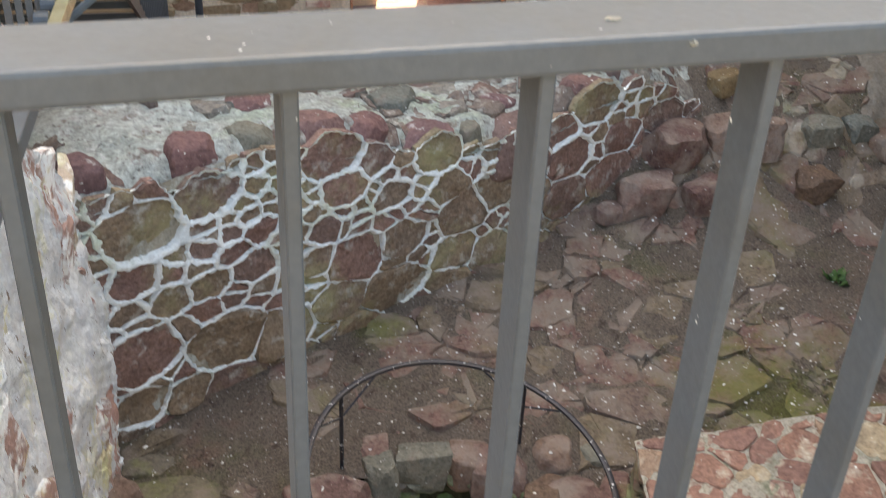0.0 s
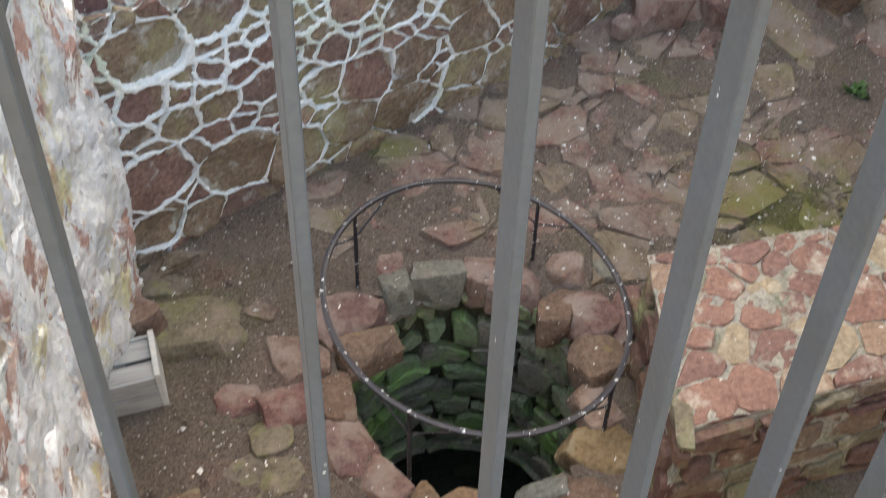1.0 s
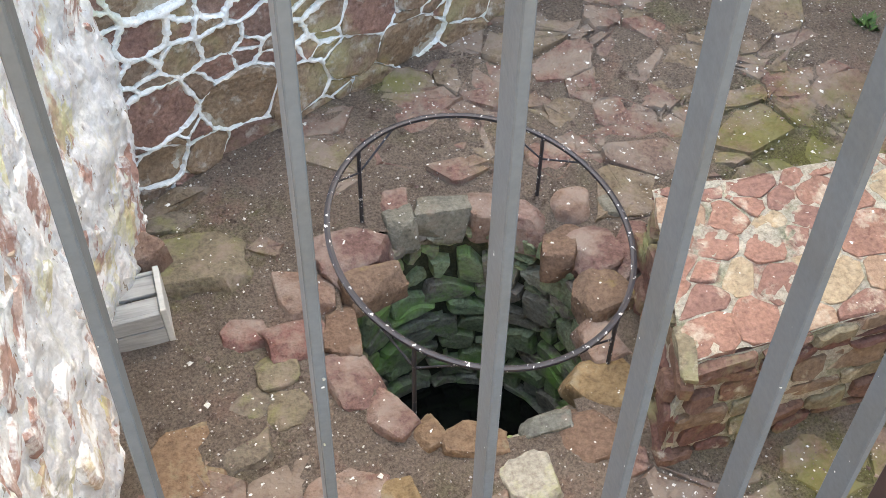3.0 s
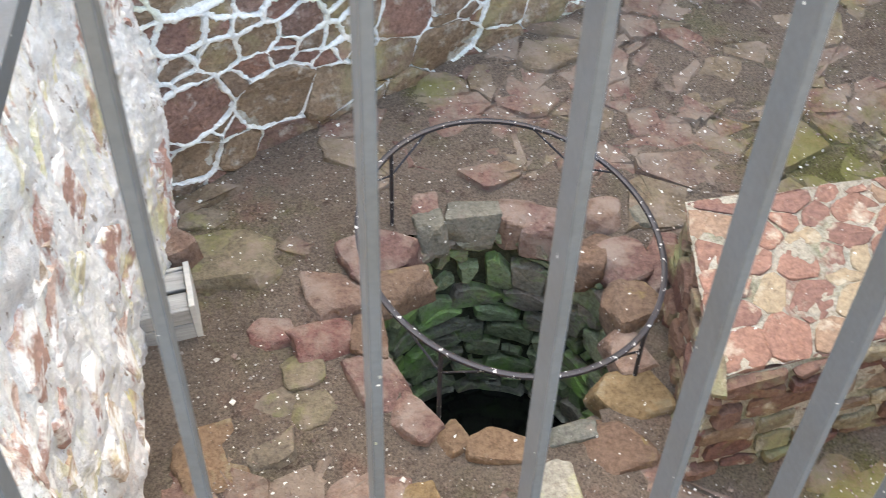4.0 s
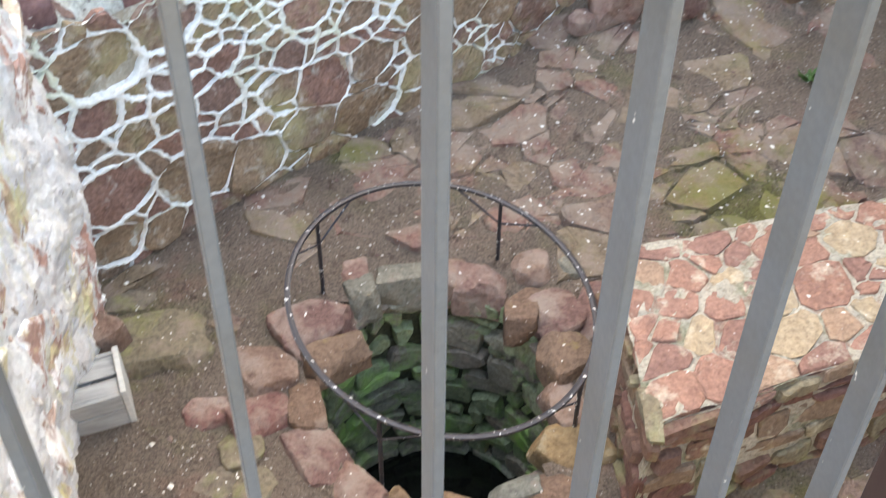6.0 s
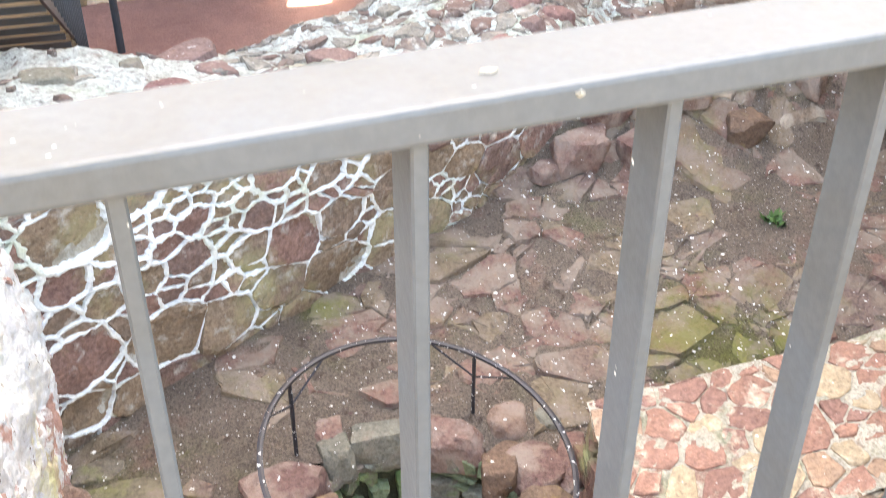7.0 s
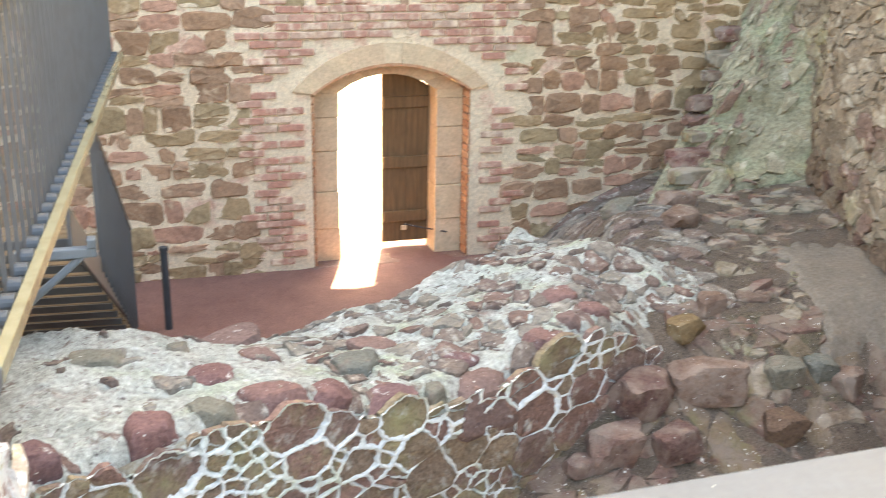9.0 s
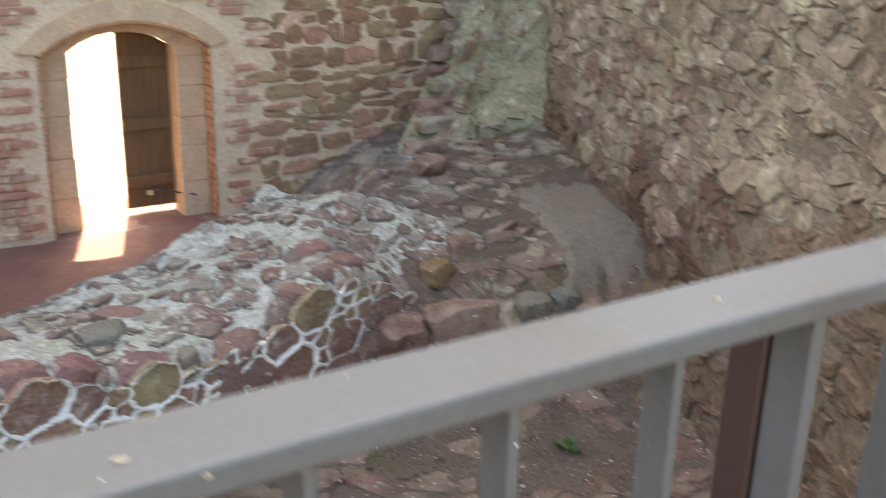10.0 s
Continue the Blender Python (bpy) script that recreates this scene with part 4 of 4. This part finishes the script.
def block_top(u, v, h):
    return np.array([(1.52 + a * 1.9 + 0.20 * b * (1 - a), 1.69 + 0.16 * a + b * (0.84 - 0.16 * a), 0.45 + c + 0.10 * b + wobble((a * 3, b * 2, 0), 0.03, 2.0)) for a, b, c in zip(u, v, h)])


def block_front(u, v, h):
    return np.array([(1.50 + a + 0.04 * b, 1.655 + 0.085 * a - c + 0.05 * b + wobble((a, b, 4), 0.02, 5.0), -0.15 + b) for a, b, c in zip(u, v, h)])


def block_side(u, v, h):
    return np.array([(1.50 - c * 0.94 + a * 0.26 + 0.04 * b + wobble((a, b, 4), 0.02, 5.0), 1.66 + a * 0.95 + c * 0.3, -0.15 + b) for a, b, c in zip(u, v, h)])


sheet("mortar_top", 60, 30, lambda s, t: tuple(block_top([s], [t], [wobble((s * 6, t * 3, 1), 0.012, 6.0)])[0]), MAT_BLOCK_MORTAR, block)
sheet("mortar_front", 60, 24, lambda s, t: tuple(block_front([s * 1.9], [t * 0.60], [wobble((s * 6, t * 3, 1), 0.012, 6.0)])[0]), MAT_BLOCK_MORTAR, block)
sheet("mortar_side", 30, 24, lambda s, t: tuple(block_side([s * 0.92], [t * (0.60 + 0.10 * s)], [wobble((s * 6, t * 3, 1), 0.012, 6.0)])[0]), MAT_BLOCK_MORTAR, block)
rng = random.Random(21)
BLOCK_STONES = ((0.50, 0.80, 0.11), (0.45, 0.68, 0.075), (0.49, 0.44, 0.10), (0.30, 0.32, 0.085), (0.48, 0.27, 0.10), (0.17, 0.37, 0.07), (0.14, 0.24, 0.075), (0.14, 0.09, 0.11), (0.32, 0.11, 0.11),
                (0.61, 0.44, 0.08), (0.25, 0.50, 0.06), (0.33, 0.62, 0.08), (0.81, 0.68, 0.11), (0.62, 0.69, 0.06), (0.72, 0.55, 0.08), (0.70, 0.20, 0.12), (0.95, 0.40, 0.13), (1.2, 0.62, 0.12), (1.3, 0.25, 0.13))
lay(rng, [p / np.array([1.9, 0.84]) for p in rubble_cells(rng, BLOCK_STONES, 1.25, 0, 1.9, 0, 0.84, (0.04, 0.10), 400)], block_top, MAT_BLOCK, block, gap=0.0055, high=(0.0, 0.012), sink=0.03, rough=0.008, dome=0.03, round_cut=0.16, inset=0.1)
lay(rng, coursed(rng, 0.06, 1.9, 0.0, 0.60, (0.14, 0.34), (0.07, 0.12), 0.012, 0.1), block_front, MAT_BLOCK_SHADED, block, gap=0.011, high=(0.01, 0.045), sink=0.03, rough=0.006, dome=0.02, round_cut=0.12)
lay(rng, coursed(rng, 0.06, 0.90, 0.0, 0.62, (0.12, 0.28), (0.07, 0.13), 0.012, 0.1), block_side, MAT_BLOCK_SHADED, block, gap=0.010, high=(0.01, 0.05), sink=0.03, rough=0.006, dome=0.02, round_cut=0.12)

# ---- wooden box by the wall ----
crate = thing("wooden_box", (-0.43, 2.72, 0.05), "weathered grey plank box with a pale side board", "box")
CR = pose(-0.43, 2.72, 0.045, 2, -3, 4)
part("side_board", box_bm((0.085, -0.13, 0), (0.11, 0.13, 0.21), 0.003, CR), MAT_PALE_BOARD, crate, "pale painted side board")
part("side_board", box_bm((-0.16, -0.13, 0), (-0.135, 0.13, 0.21), 0.003, CR), MAT_GREY_WOOD, crate)
for z0, z1 in ((0.0, 0.10), (0.106, 0.19)):
    part("front_board", box_bm((-0.134, -0.128, z0), (0.084, -0.108, z1), 0.003, CR), MAT_GREY_WOOD, crate)
    part("rear_board", box_bm((-0.134, 0.108, z0), (0.084, 0.128, z1), 0.003, CR), MAT_GREY_WOOD, crate)
for y0, y1 in ((-0.105, -0.02), (0.0, 0.105)):
    part("lid_board", box_bm((-0.134, y0, 0.165), (0.084, y1, 0.185), 0.003, CR), MAT_GREY_WOOD, crate)

# ---- loose stones ----
rng = random.Random(4)
boulder("stone", (-0.40, 2.99, 0.16), (0.22, 0.20, 0.27), MAT_RED_LOOSE, rng, turn=10, label="red sandstone block against the pale wall")
FALLEN_NEAR = (((3.41, 4.84), (0.56, 0.26, 0.28), -15, MAT_RED_LOOSE), ((2.94, 4.80), (0.44, 0.30, 0.28), 15, MAT_RED_LOOSE), ((2.68, 4.58), (0.38, 0.24, 0.24), 0, MAT_RED_LOOSE), ((3.07, 4.55), (0.36, 0.22, 0.20), 20, MAT_RED_LOOSE),
               ((3.82, 4.56), (0.30, 0.22, 0.2), 0, MAT_BROWN), ((3.96, 4.82), (0.28, 0.22, 0.16), 0, MAT_GREY_LOOSE), ((4.24, 4.82), (0.2, 0.2, 0.14), 0, MAT_GREY_LOOSE), ((4.38, 4.72), (0.26, 0.2, 0.16), 30, MAT_RED_LOOSE))
FALLEN_FAR = (((3.68, 5.32), (0.22, 0.16, 0.16), 15, MAT_RED_LOOSE), ((3.42, 5.15), (0.26, 0.2, 0.14), 15, MAT_OCHRE), ((4.23, 5.57), (0.30, 0.10, 0.09), 35, MAT_RED_LOOSE), ((4.84, 4.55), (0.46, 0.3, 0.2), 5, MAT_OCHRE), ((4.25, 6.75), (0.4, 0.26, 0.16), 30, MAT_RED_LOOSE),
              ((4.45, 7.2), (0.42, 0.26, 0.2), 0, MAT_RED_LOOSE), ((4.0, 7.3), (0.34, 0.24, 0.16), 20, MAT_GREY_LOOSE), ((3.55, 6.6), (0.3, 0.2, 0.16), 5, MAT_RED_LOOSE), ((2.45, 4.55), (0.22, 0.16, 0.12), 15, MAT_RED_LOOSE))
for (x, y), size, turn, mat in FALLEN_NEAR + FALLEN_FAR:
    boulder("rubble_block", (x, y, lie(x, y) + 0.12 * size[2]), size, mat, rng, turn=turn, angular=0.7, group="fallen blocks on the slope",
            label="fallen red sandstone block on the rubble slope" if mat is MAT_RED_LOOSE else "fallen grey-green stone on the rubble slope")
BEDDED_BACK = (((0.67, 0.95), (0.28, 0.24, 0.16), 10, "grey"), ((1.08, 0.55), (0.24, 0.24, 0.14), 20, "red"), ((1.92, 0.50), (0.26, 0.36, 0.2), -30, "grey"), ((2.22, 0.74), (0.28, 0.26, 0.16), 30, "red"), ((1.50, 0.80), (0.20, 0.2, 0.12), 15, "red"),
               ((1.62, 1.42), (0.52, 0.30, 0.2), 20, "red"), ((2.36, 1.62), (0.40, 0.26, 0.18), 0, "red"), ((1.10, 1.80), (0.6, 0.3, 0.2), 20, "red"), ((1.13, 1.0), (0.12, 0.11, 0.1), 0, "grey"), ((2.50, 0.30), (0.22, 0.18, 0.12), 30, "red"), ((3.45, 0.45), (0.26, 0.2, 0.16), 20, "red"))
BEDDED_EDGE = (((0.08, 0.08), (0.17, 0.2, 0.26), 24, "red"), ((0.56, 0.07), (0.28, 0.24, 0.30), 24, "red"), ((0.86, 0.08), (0.27, 0.26, 0.26), 40, "grey"), ((1.19, 0.09), (0.30, 0.28, 0.30), 24, "red"), ((1.46, 0.05), (0.26, 0.2, 0.2), 44, "red"), ((1.83, 0.05), (0.36, 0.22, 0.22), 24, "red"),
               ((2.12, 0.02), (0.14, 0.16, 0.24), 24, "grey"), ((2.44, 0.04), (0.46, 0.28, 0.34), 24, "red"), ((2.98, 0.06), (0.30, 0.26, 0.36), 34, "red"), ((3.24, 0.10), (0.14, 0.16, 0.2), 10, "red"), ((3.50, 0.22), (0.20, 0.18, 0.2), 0, "red"))
for (u, d), size, turn, kind in BEDDED_BACK + BEDDED_EDGE:
    at = top_place([u], [d + (0.07 if d < 0.2 else 0.0)], [(0.035 if d < 0.2 else 0.045) - size[2] / 2])[0]
    boulder("wall_stone", tuple(at), size, MAT_WALL_RED if kind == "red" else MAT_GREY_LOOSE, rng, turn=turn, angular=0.22, group="stones bedded on the wall top",
            label="rounded red stone bedded in white lime rubble" if kind == "red" else "grey rounded stone bedded in white lime rubble")

for t, size, mat in ((0.02, 0.34, MAT_RED_LOOSE), (0.10, 0.26, MAT_BANK), (0.19, 0.34, MAT_BANK), (0.27, 0.36, MAT_RED_LOOSE), (0.37, 0.22, MAT_BANK), (0.46, 0.30, MAT_RED_LOOSE), (0.54, 0.34, MAT_RED_LOOSE),
                     (0.66, 0.26, MAT_BANK), (0.75, 0.3, MAT_BANK), (0.86, 0.34, MAT_RED_LOOSE)):
    at = slope_place([0.02 + 0.16 * (t * 9.7 % 1)], [t], [-0.04])[0]
    boulder("bank_block", tuple(at), (size * 1.3, size * 0.8, size * 0.45), mat, rng, turn=rng.uniform(-20, 20), angular=0.6, group="blocks along the bank's edge",
            label="rough block at the broken edge of the bank")

# ---- grit and droppings on the earth ----
MAT_GRIT = stone_material("grit", [WHITE, (0.3, 0.22, 0.19), (0.45, 0.42, 0.38), (0.22, 0.14, 0.12), WHITE, (0.26, 0.2, 0.17), (0.35, 0.26, 0.2)], island=True)
rng = random.Random(77)
gv, gf = [], []
while len(gf) < 8 * 9000:
    x, y = rng.uniform(-0.45, 4.6), rng.uniform(1.0, 5.2)
    if math.hypot(x - WELL_X, y - WELL_Y) < 0.76 or (1.45 < x < 3.5 and 1.6 < y < 2.62) or -(x - FX) * FS + (y - FY) * FC > -0.02:
        continue
    r = rng.uniform(0.002, 0.0065) * (2.2 if rng.random() < 0.05 else 1.0)
    cz = ground_z(x, y) + wobble((x, y, 0), 0.05, 1.3) + 0.012
    k = len(gv)
    gv += [(x + a * r * rng.uniform(0.6, 1.5), y + c * r * rng.uniform(0.6, 1.5), cz + e * r * 0.45) for a, c, e in ((1, 0, 0), (0, 1, 0), (-1, 0, 0), (0, -1, 0), (0, 0, 1), (0, 0, -1))]
    gf += [(k + i, k + (i + 1) % 4, k + 4) for i in range(4)] + [(k + (i + 1) % 4, k + i, k + 5) for i in range(4)]
tagged(mesh_object("grit", gv, gf, MAT_GRIT), "scattered white and brown grit on the earth", "gravel", kind="stuff")

# ---- weed ----
weed = thing("weed", (3.62, 3.88, ground_z(3.62, 3.88)), "small bright green weed growing between slabs", "weed")
bm = bmesh.new()
rng = random.Random(9)
for i in range(60):
    a, l = rng.uniform(0, 6.28), rng.uniform(0.04, 0.10)
    o, d = Vector((rng.uniform(-0.06, 0.06), rng.uniform(-0.05, 0.05), 0.0)), Vector((math.cos(a), math.sin(a), rng.uniform(0.5, 1.6))).normalized()
    sd = d.cross(Vector((0, 0, 1))).normalized() * rng.uniform(0.010, 0.02)
    p = [bm.verts.new(Vector((3.62, 3.88, ground_z(3.62, 3.88))) + q) for q in (o, o + d * l * 0.6 + sd, o + d * l, o + d * l * 0.6 - sd)]
    bm.faces.new(p)
part("leaves", bm, MAT_LEAF, weed)

# ---- pieces of the setting ----
rng = random.Random(31)
FACE_STONES_A = ((0.24, 1.20, 0.19), (0.56, 1.27, 0.16), (0.07, 1.47, 0.09), (0.18, 0.96, 0.11), (0.34, 0.82, 0.09), (0.53, 0.83, 0.10), (0.51, 1.01, 0.07), (0.66, 0.96, 0.07), (0.35, 0.95, 0.06), (0.13, 0.82, 0.07),
                 (0.51, 0.68, 0.07), (0.16, 0.57, 0.20), (0.62, 0.47, 0.22), (0.88, 0.42, 0.19), (0.76, 0.84, 0.11), (0.80, 1.03, 0.08), (1.03, 0.94, 0.05), (1.14, 0.92, 0.09), (1.19, 1.29, 0.17), (1.26, 1.11, 0.13))
FACE_STONES_B = ((1.44, 1.20, 0.11), (1.55, 0.98, 0.11), (1.83, 1.14, 0.15), (1.90, 0.93, 0.13), (2.04, 0.73, 0.19), (2.25, 0.80, 0.17), (1.63, 0.70, 0.15), (1.35, 0.69, 0.18), (1.08, 0.74, 0.10), (2.00, 0.50, 0.16), (2.25, 0.42, 0.16),
                 (1.22, 0.47, 0.15), (1.59, 0.41, 0.19), (1.94, 0.33, 0.13), (2.70, 1.03, 0.13), (3.00, 1.14, 0.18), (2.80, 0.85, 0.17), (3.24, 0.86, 0.16), (2.81, 0.58, 0.18), (3.17, 0.64, 0.20))
FACE_STONES_C = ((0.16, 0.30, 0.14), (0.62, 0.20, 0.17), (2.23, 1.04, 0.08), (3.61, 0.91, 0.16), (2.50, 0.70, 0.14), (2.50, 0.95, 0.10), (0.38, 0.26, 0.13), (0.98, 0.18, 0.16), (1.35, 0.22, 0.15), (3.55, 0.62, 0.16))
face_cells = rubble_cells(rng, FACE_STONES_A + FACE_STONES_B + FACE_STONES_C, 1.4, -0.15, 4.2, 0.02, 1.5, (0.022, 0.06), 2600)


def lime_net(outlines):
    """Raised lime ridges along the joints between the stones."""
    verts, fcs = [], []
    for poly in outlines:
        c = poly.mean(axis=0)
        if not face_ok(*c):
            continue
        dense = np.concatenate([p + (q - p) * np.linspace(0, 1, max(2, int(np.hypot(*(q - p)) / 0.013) + 1))[:-1, None] for p, q in zip(poly, np.roll(poly, -1, axis=0))])
        n, k = len(dense), len(verts)
        rim = []
        for p in dense:
            q = np.array(p) + np.array([wobble((p[0], p[1], 1), 0.012, 16.0) + wobble((p[0], p[1], 4), 0.010, 42.0), wobble((p[0], p[1], 6), 0.012, 16.0) + wobble((p[0], p[1], 9), 0.010, 42.0)])
            thin = max(0.0, 1.0 + 0.9 * noise.noise(Vector((p[0] * 2.3, p[1] * 2.3, 3))) - 0.12 * step(1.0, 3.2, p[0]) - 0.55 * step(0.5, 0.1, p[1] - ground_z(FX + p[0] * FC, FY + p[0] * FS)))
            wide = (0.0125 + 0.011 * noise.noise(Vector((p[0] * 13, p[1] * 13, 8))) + 0.010 * noise.noise(Vector((q[0] * 60, q[1] * 60, 5)))) * min(1.35, thin)
            wide = max(0.001, wide)
            d = c - q
            far = max(1e-4, np.hypot(*d))
            rim.append((q, q + d / far * min(wide, 0.4 * far), q + d / far * min(wide + 0.006, 0.5 * far), min(1.0, thin)))
        for i in range(4):
            for q, m, e, thin in rim:
                u, v, h = ((*q, 0.026 * thin - 0.002), (*(0.5 * (q + m)), 0.025 * thin - 0.002), (*m, 0.018 * thin - 0.002), (*e, -0.012))[i]
                verts.append((u, v, h))
        fcs += [(k + r * n + i, k + r * n + (i + 1) % n, k + (r + 1) * n + (i + 1) % n, k + (r + 1) * n + i) for r in range(3) for i in range(n)]
    w = np.array(verts)
    tagged(mesh_object("lime_net", face_place(w[:, 0], w[:, 1], w[:, 2]), fcs, MAT_NET, cross_wall), "net of raised white lime joints", kind="stuff")


def face_ok(u, v):
    return v < face_top(u) - 0.02 and v > ground_z(FX + u * FC, FY + u * FS) - 0.12


lime_net(face_cells)
lay(rng, face_cells, face_place, MAT_FACE, cross_wall, gap=0.005, high=(0.002, 0.02), sink=0.03, rough=0.007, dome=0.03, round_cut=0.14, limit=600,
    ok=face_ok)
rng = random.Random(32)
lay(rng, cells(rng, -0.3, 5.6, 0.05, 1.7, 0.13, 0.11, 0.45, 0.5, 0.4), top_place, MAT_CORE, cross_wall, name="rubble_stone", gap=0.008, high=(-0.008, 0.028), sink=0.04, rough=0.014, round_cut=0.2,
    ok=lambda u, v: rng.random() < (0.10 if u < 1.7 else 0.7))
rng = random.Random(33)
lay(rng, cells(rng, -0.2, 3.5, -0.2, 2.05, 0.20, 0.24, 0.45, 0.4, 0.4), left_place, MAT_LEFT, left_wall, gap=0.014, high=(0.004, 0.022), sink=0.03, rough=0.014, dome=0.03, round_cut=0.2,
    ok=lambda u, v: v < left_top(u) - 0.05 and rng.random() < 0.42)
rng = random.Random(34)


def pave_ok(x, y):
    face = -(x - FX) * FS + (y - FY) * FC
    u, d = (x - FX) * FC + (y - FY) * FS, -(x - FX) * FS + (y - FY) * FC
    if y > 5.2:
        return False
    return (math.hypot(x - WELL_X, y - WELL_Y) > 0.86 and not (x < 0.75 and 1.9 < y < 2.9) and (face < -0.05 or y > 5.2) and x > left_x(y, 0) + 0.12 and not (1.4 < x < 3.5 and 1.55 < y < 2.6)
            and rng.random() < (0.5 if x < 0.9 else 0.93) and noise.noise(Vector((x * 0.9, y * 0.9, 4))) > (-0.25 if x < 0.9 else -0.45))


lay(rng, cells(rng, -0.5, 5.6, 0.9, 7.6, 0.29, 0.21, 0.5, 0.6, 0.6), on_ground, MAT_PAVE, ground, name="paving_stone", limit=420, gap=0.004, high=(-0.004, 0.018), sink=0.03, rough=0.020, dome=0.012, round_cut=0.1, inset=0.06, ok=pave_ok)
rng = random.Random(39)


def bank_ok(x, y):
    u, d = (x - FX) * FC + (y - FY) * FS, -(x - FX) * FS + (y - FY) * FC
    slab = x > 4.35 + 0.28 * (y - 4.75) and y < 6.3
    return x > 2.9 + 0.28 * (y - 5.4) and not (u < 4.3 and d < 2.0) and not slab and rng.random() < (0.95 if x < 3.9 + 0.35 * (y - 5.4) else 0.75)


bank_cells = cells(rng, 2.8, 6.4, 4.5, 9.25, 0.17, 0.13, 0.5, 0.6, 0.6)
for mat, mound in ((MAT_BANK, False), (MAT_CORE, True)):
    lay(rng, bank_cells, on_ground, mat, ground, name="rubble_stone", gap=0.005, high=(-0.02, 0.035), sink=0.04, rough=0.02, dome=0.05, round_cut=0.12,
        ok=lambda x, y: bank_ok(x, y) and (x < 3.9 + 0.35 * (y - 5.4) and y > 5.3) == mound)
rng = random.Random(35)


def far_place(u, v, h):
    return np.stack([u, WALL_Y - h, v], 1)


def in_arch(x, z):
    return 1.5 < x < 3.5 and 1.8 < z and math.hypot(x - 2.5, z - 1.036) < 1.33 or 1.69 < x < 3.31 and z < 2.0


def in_brick(x, z):
    beside = 1.16 + 0.10 * math.sin(z * 7) + 0.06 * math.sin(z * 23) < x < 1.69 or 3.31 < x < 3.74 + 0.09 * math.sin(z * 8) + 0.06 * math.sin(z * 19)
    over = 1.36 + 0.1 * math.sin(z * 11) <= x <= 3.78 + 0.1 * math.sin(z * 17) and 1.85 < z < 2.76
    return (beside and z < 2.42 or over) and not in_arch(x, z)


def far_ok(x, z):
    return not in_brick(x, z) and not in_arch(x, z) and x < 6.6


lay(rng, coursed(rng, -2.2, 6.8, 0.10, 3.6, (0.14, 0.46), (0.12, 0.25), 0.022, 0.25), far_place, MAT_FAR, far_wall, gap=0.003, high=(0.002, 0.02), sink=0.03, rough=0.012, dome=0.04, round_cut=0.16, ok=far_ok,
    first=lambda u, v: abs(u - 2.2) + abs(v - 1.5))
rng = random.Random(36)
brick_mesh = None
row = 0
z = 0.20
while z < 2.78:
    x = 1.02 + (0.13 if row % 2 else 0.0)
    while x < 3.95:
        if in_brick(x + 0.12, z + 0.03) and not any(in_arch(x + a, z + c) for a in (0.0, 0.235) for c in (0.0, 0.06)) and rng.random() < 0.86:
            if brick_mesh is None:
                b = part("brick", box_bm((0, -0.03, 0), (0.235, 0.02, 0.062), 0.006), MAT_BRICK)
                brick_mesh = b.data
            else:
                b = new("brick", brick_mesh)
            b.parent = far_wall
            b.matrix_basis = far_wall.matrix_basis.inverted() @ pose(x + rng.uniform(-0.008, 0.008), WALL_Y + rng.uniform(-0.004, 0.012), z, 0, rng.uniform(-1, 1), 0)
        x += 0.25
    z += 0.078
    row += 1
rng = random.Random(37)
right_cells = cells(rng, -3.2, 6.0, 0.0, 4.0, 0.21, 0.115, 0.45, 0.4, 0.4)


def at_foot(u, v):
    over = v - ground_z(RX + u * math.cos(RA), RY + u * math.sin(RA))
    # Zone climbs at the near end, where shade is coloured in.
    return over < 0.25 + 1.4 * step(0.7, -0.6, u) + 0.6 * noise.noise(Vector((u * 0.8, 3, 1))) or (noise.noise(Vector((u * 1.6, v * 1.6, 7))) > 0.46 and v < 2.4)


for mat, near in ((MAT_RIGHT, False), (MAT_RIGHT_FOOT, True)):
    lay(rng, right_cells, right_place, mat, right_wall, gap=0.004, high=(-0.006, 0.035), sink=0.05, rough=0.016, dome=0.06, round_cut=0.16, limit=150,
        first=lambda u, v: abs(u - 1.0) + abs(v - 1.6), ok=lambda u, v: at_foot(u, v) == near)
rng = random.Random(38)
lay(rng, [p / 2.2 for p in cells(rng, 0, 2.4, 0, 2.3, 0.17, 0.10, 0.45, 0.5, 0.4)], slope_place, MAT_BUTTRESS, buttress, gap=0.006, high=(-0.012, 0.045), sink=0.06, rough=0.014, dome=0.06, round_cut=0.16, ok=lambda u, v: rng.random() < 0.7)
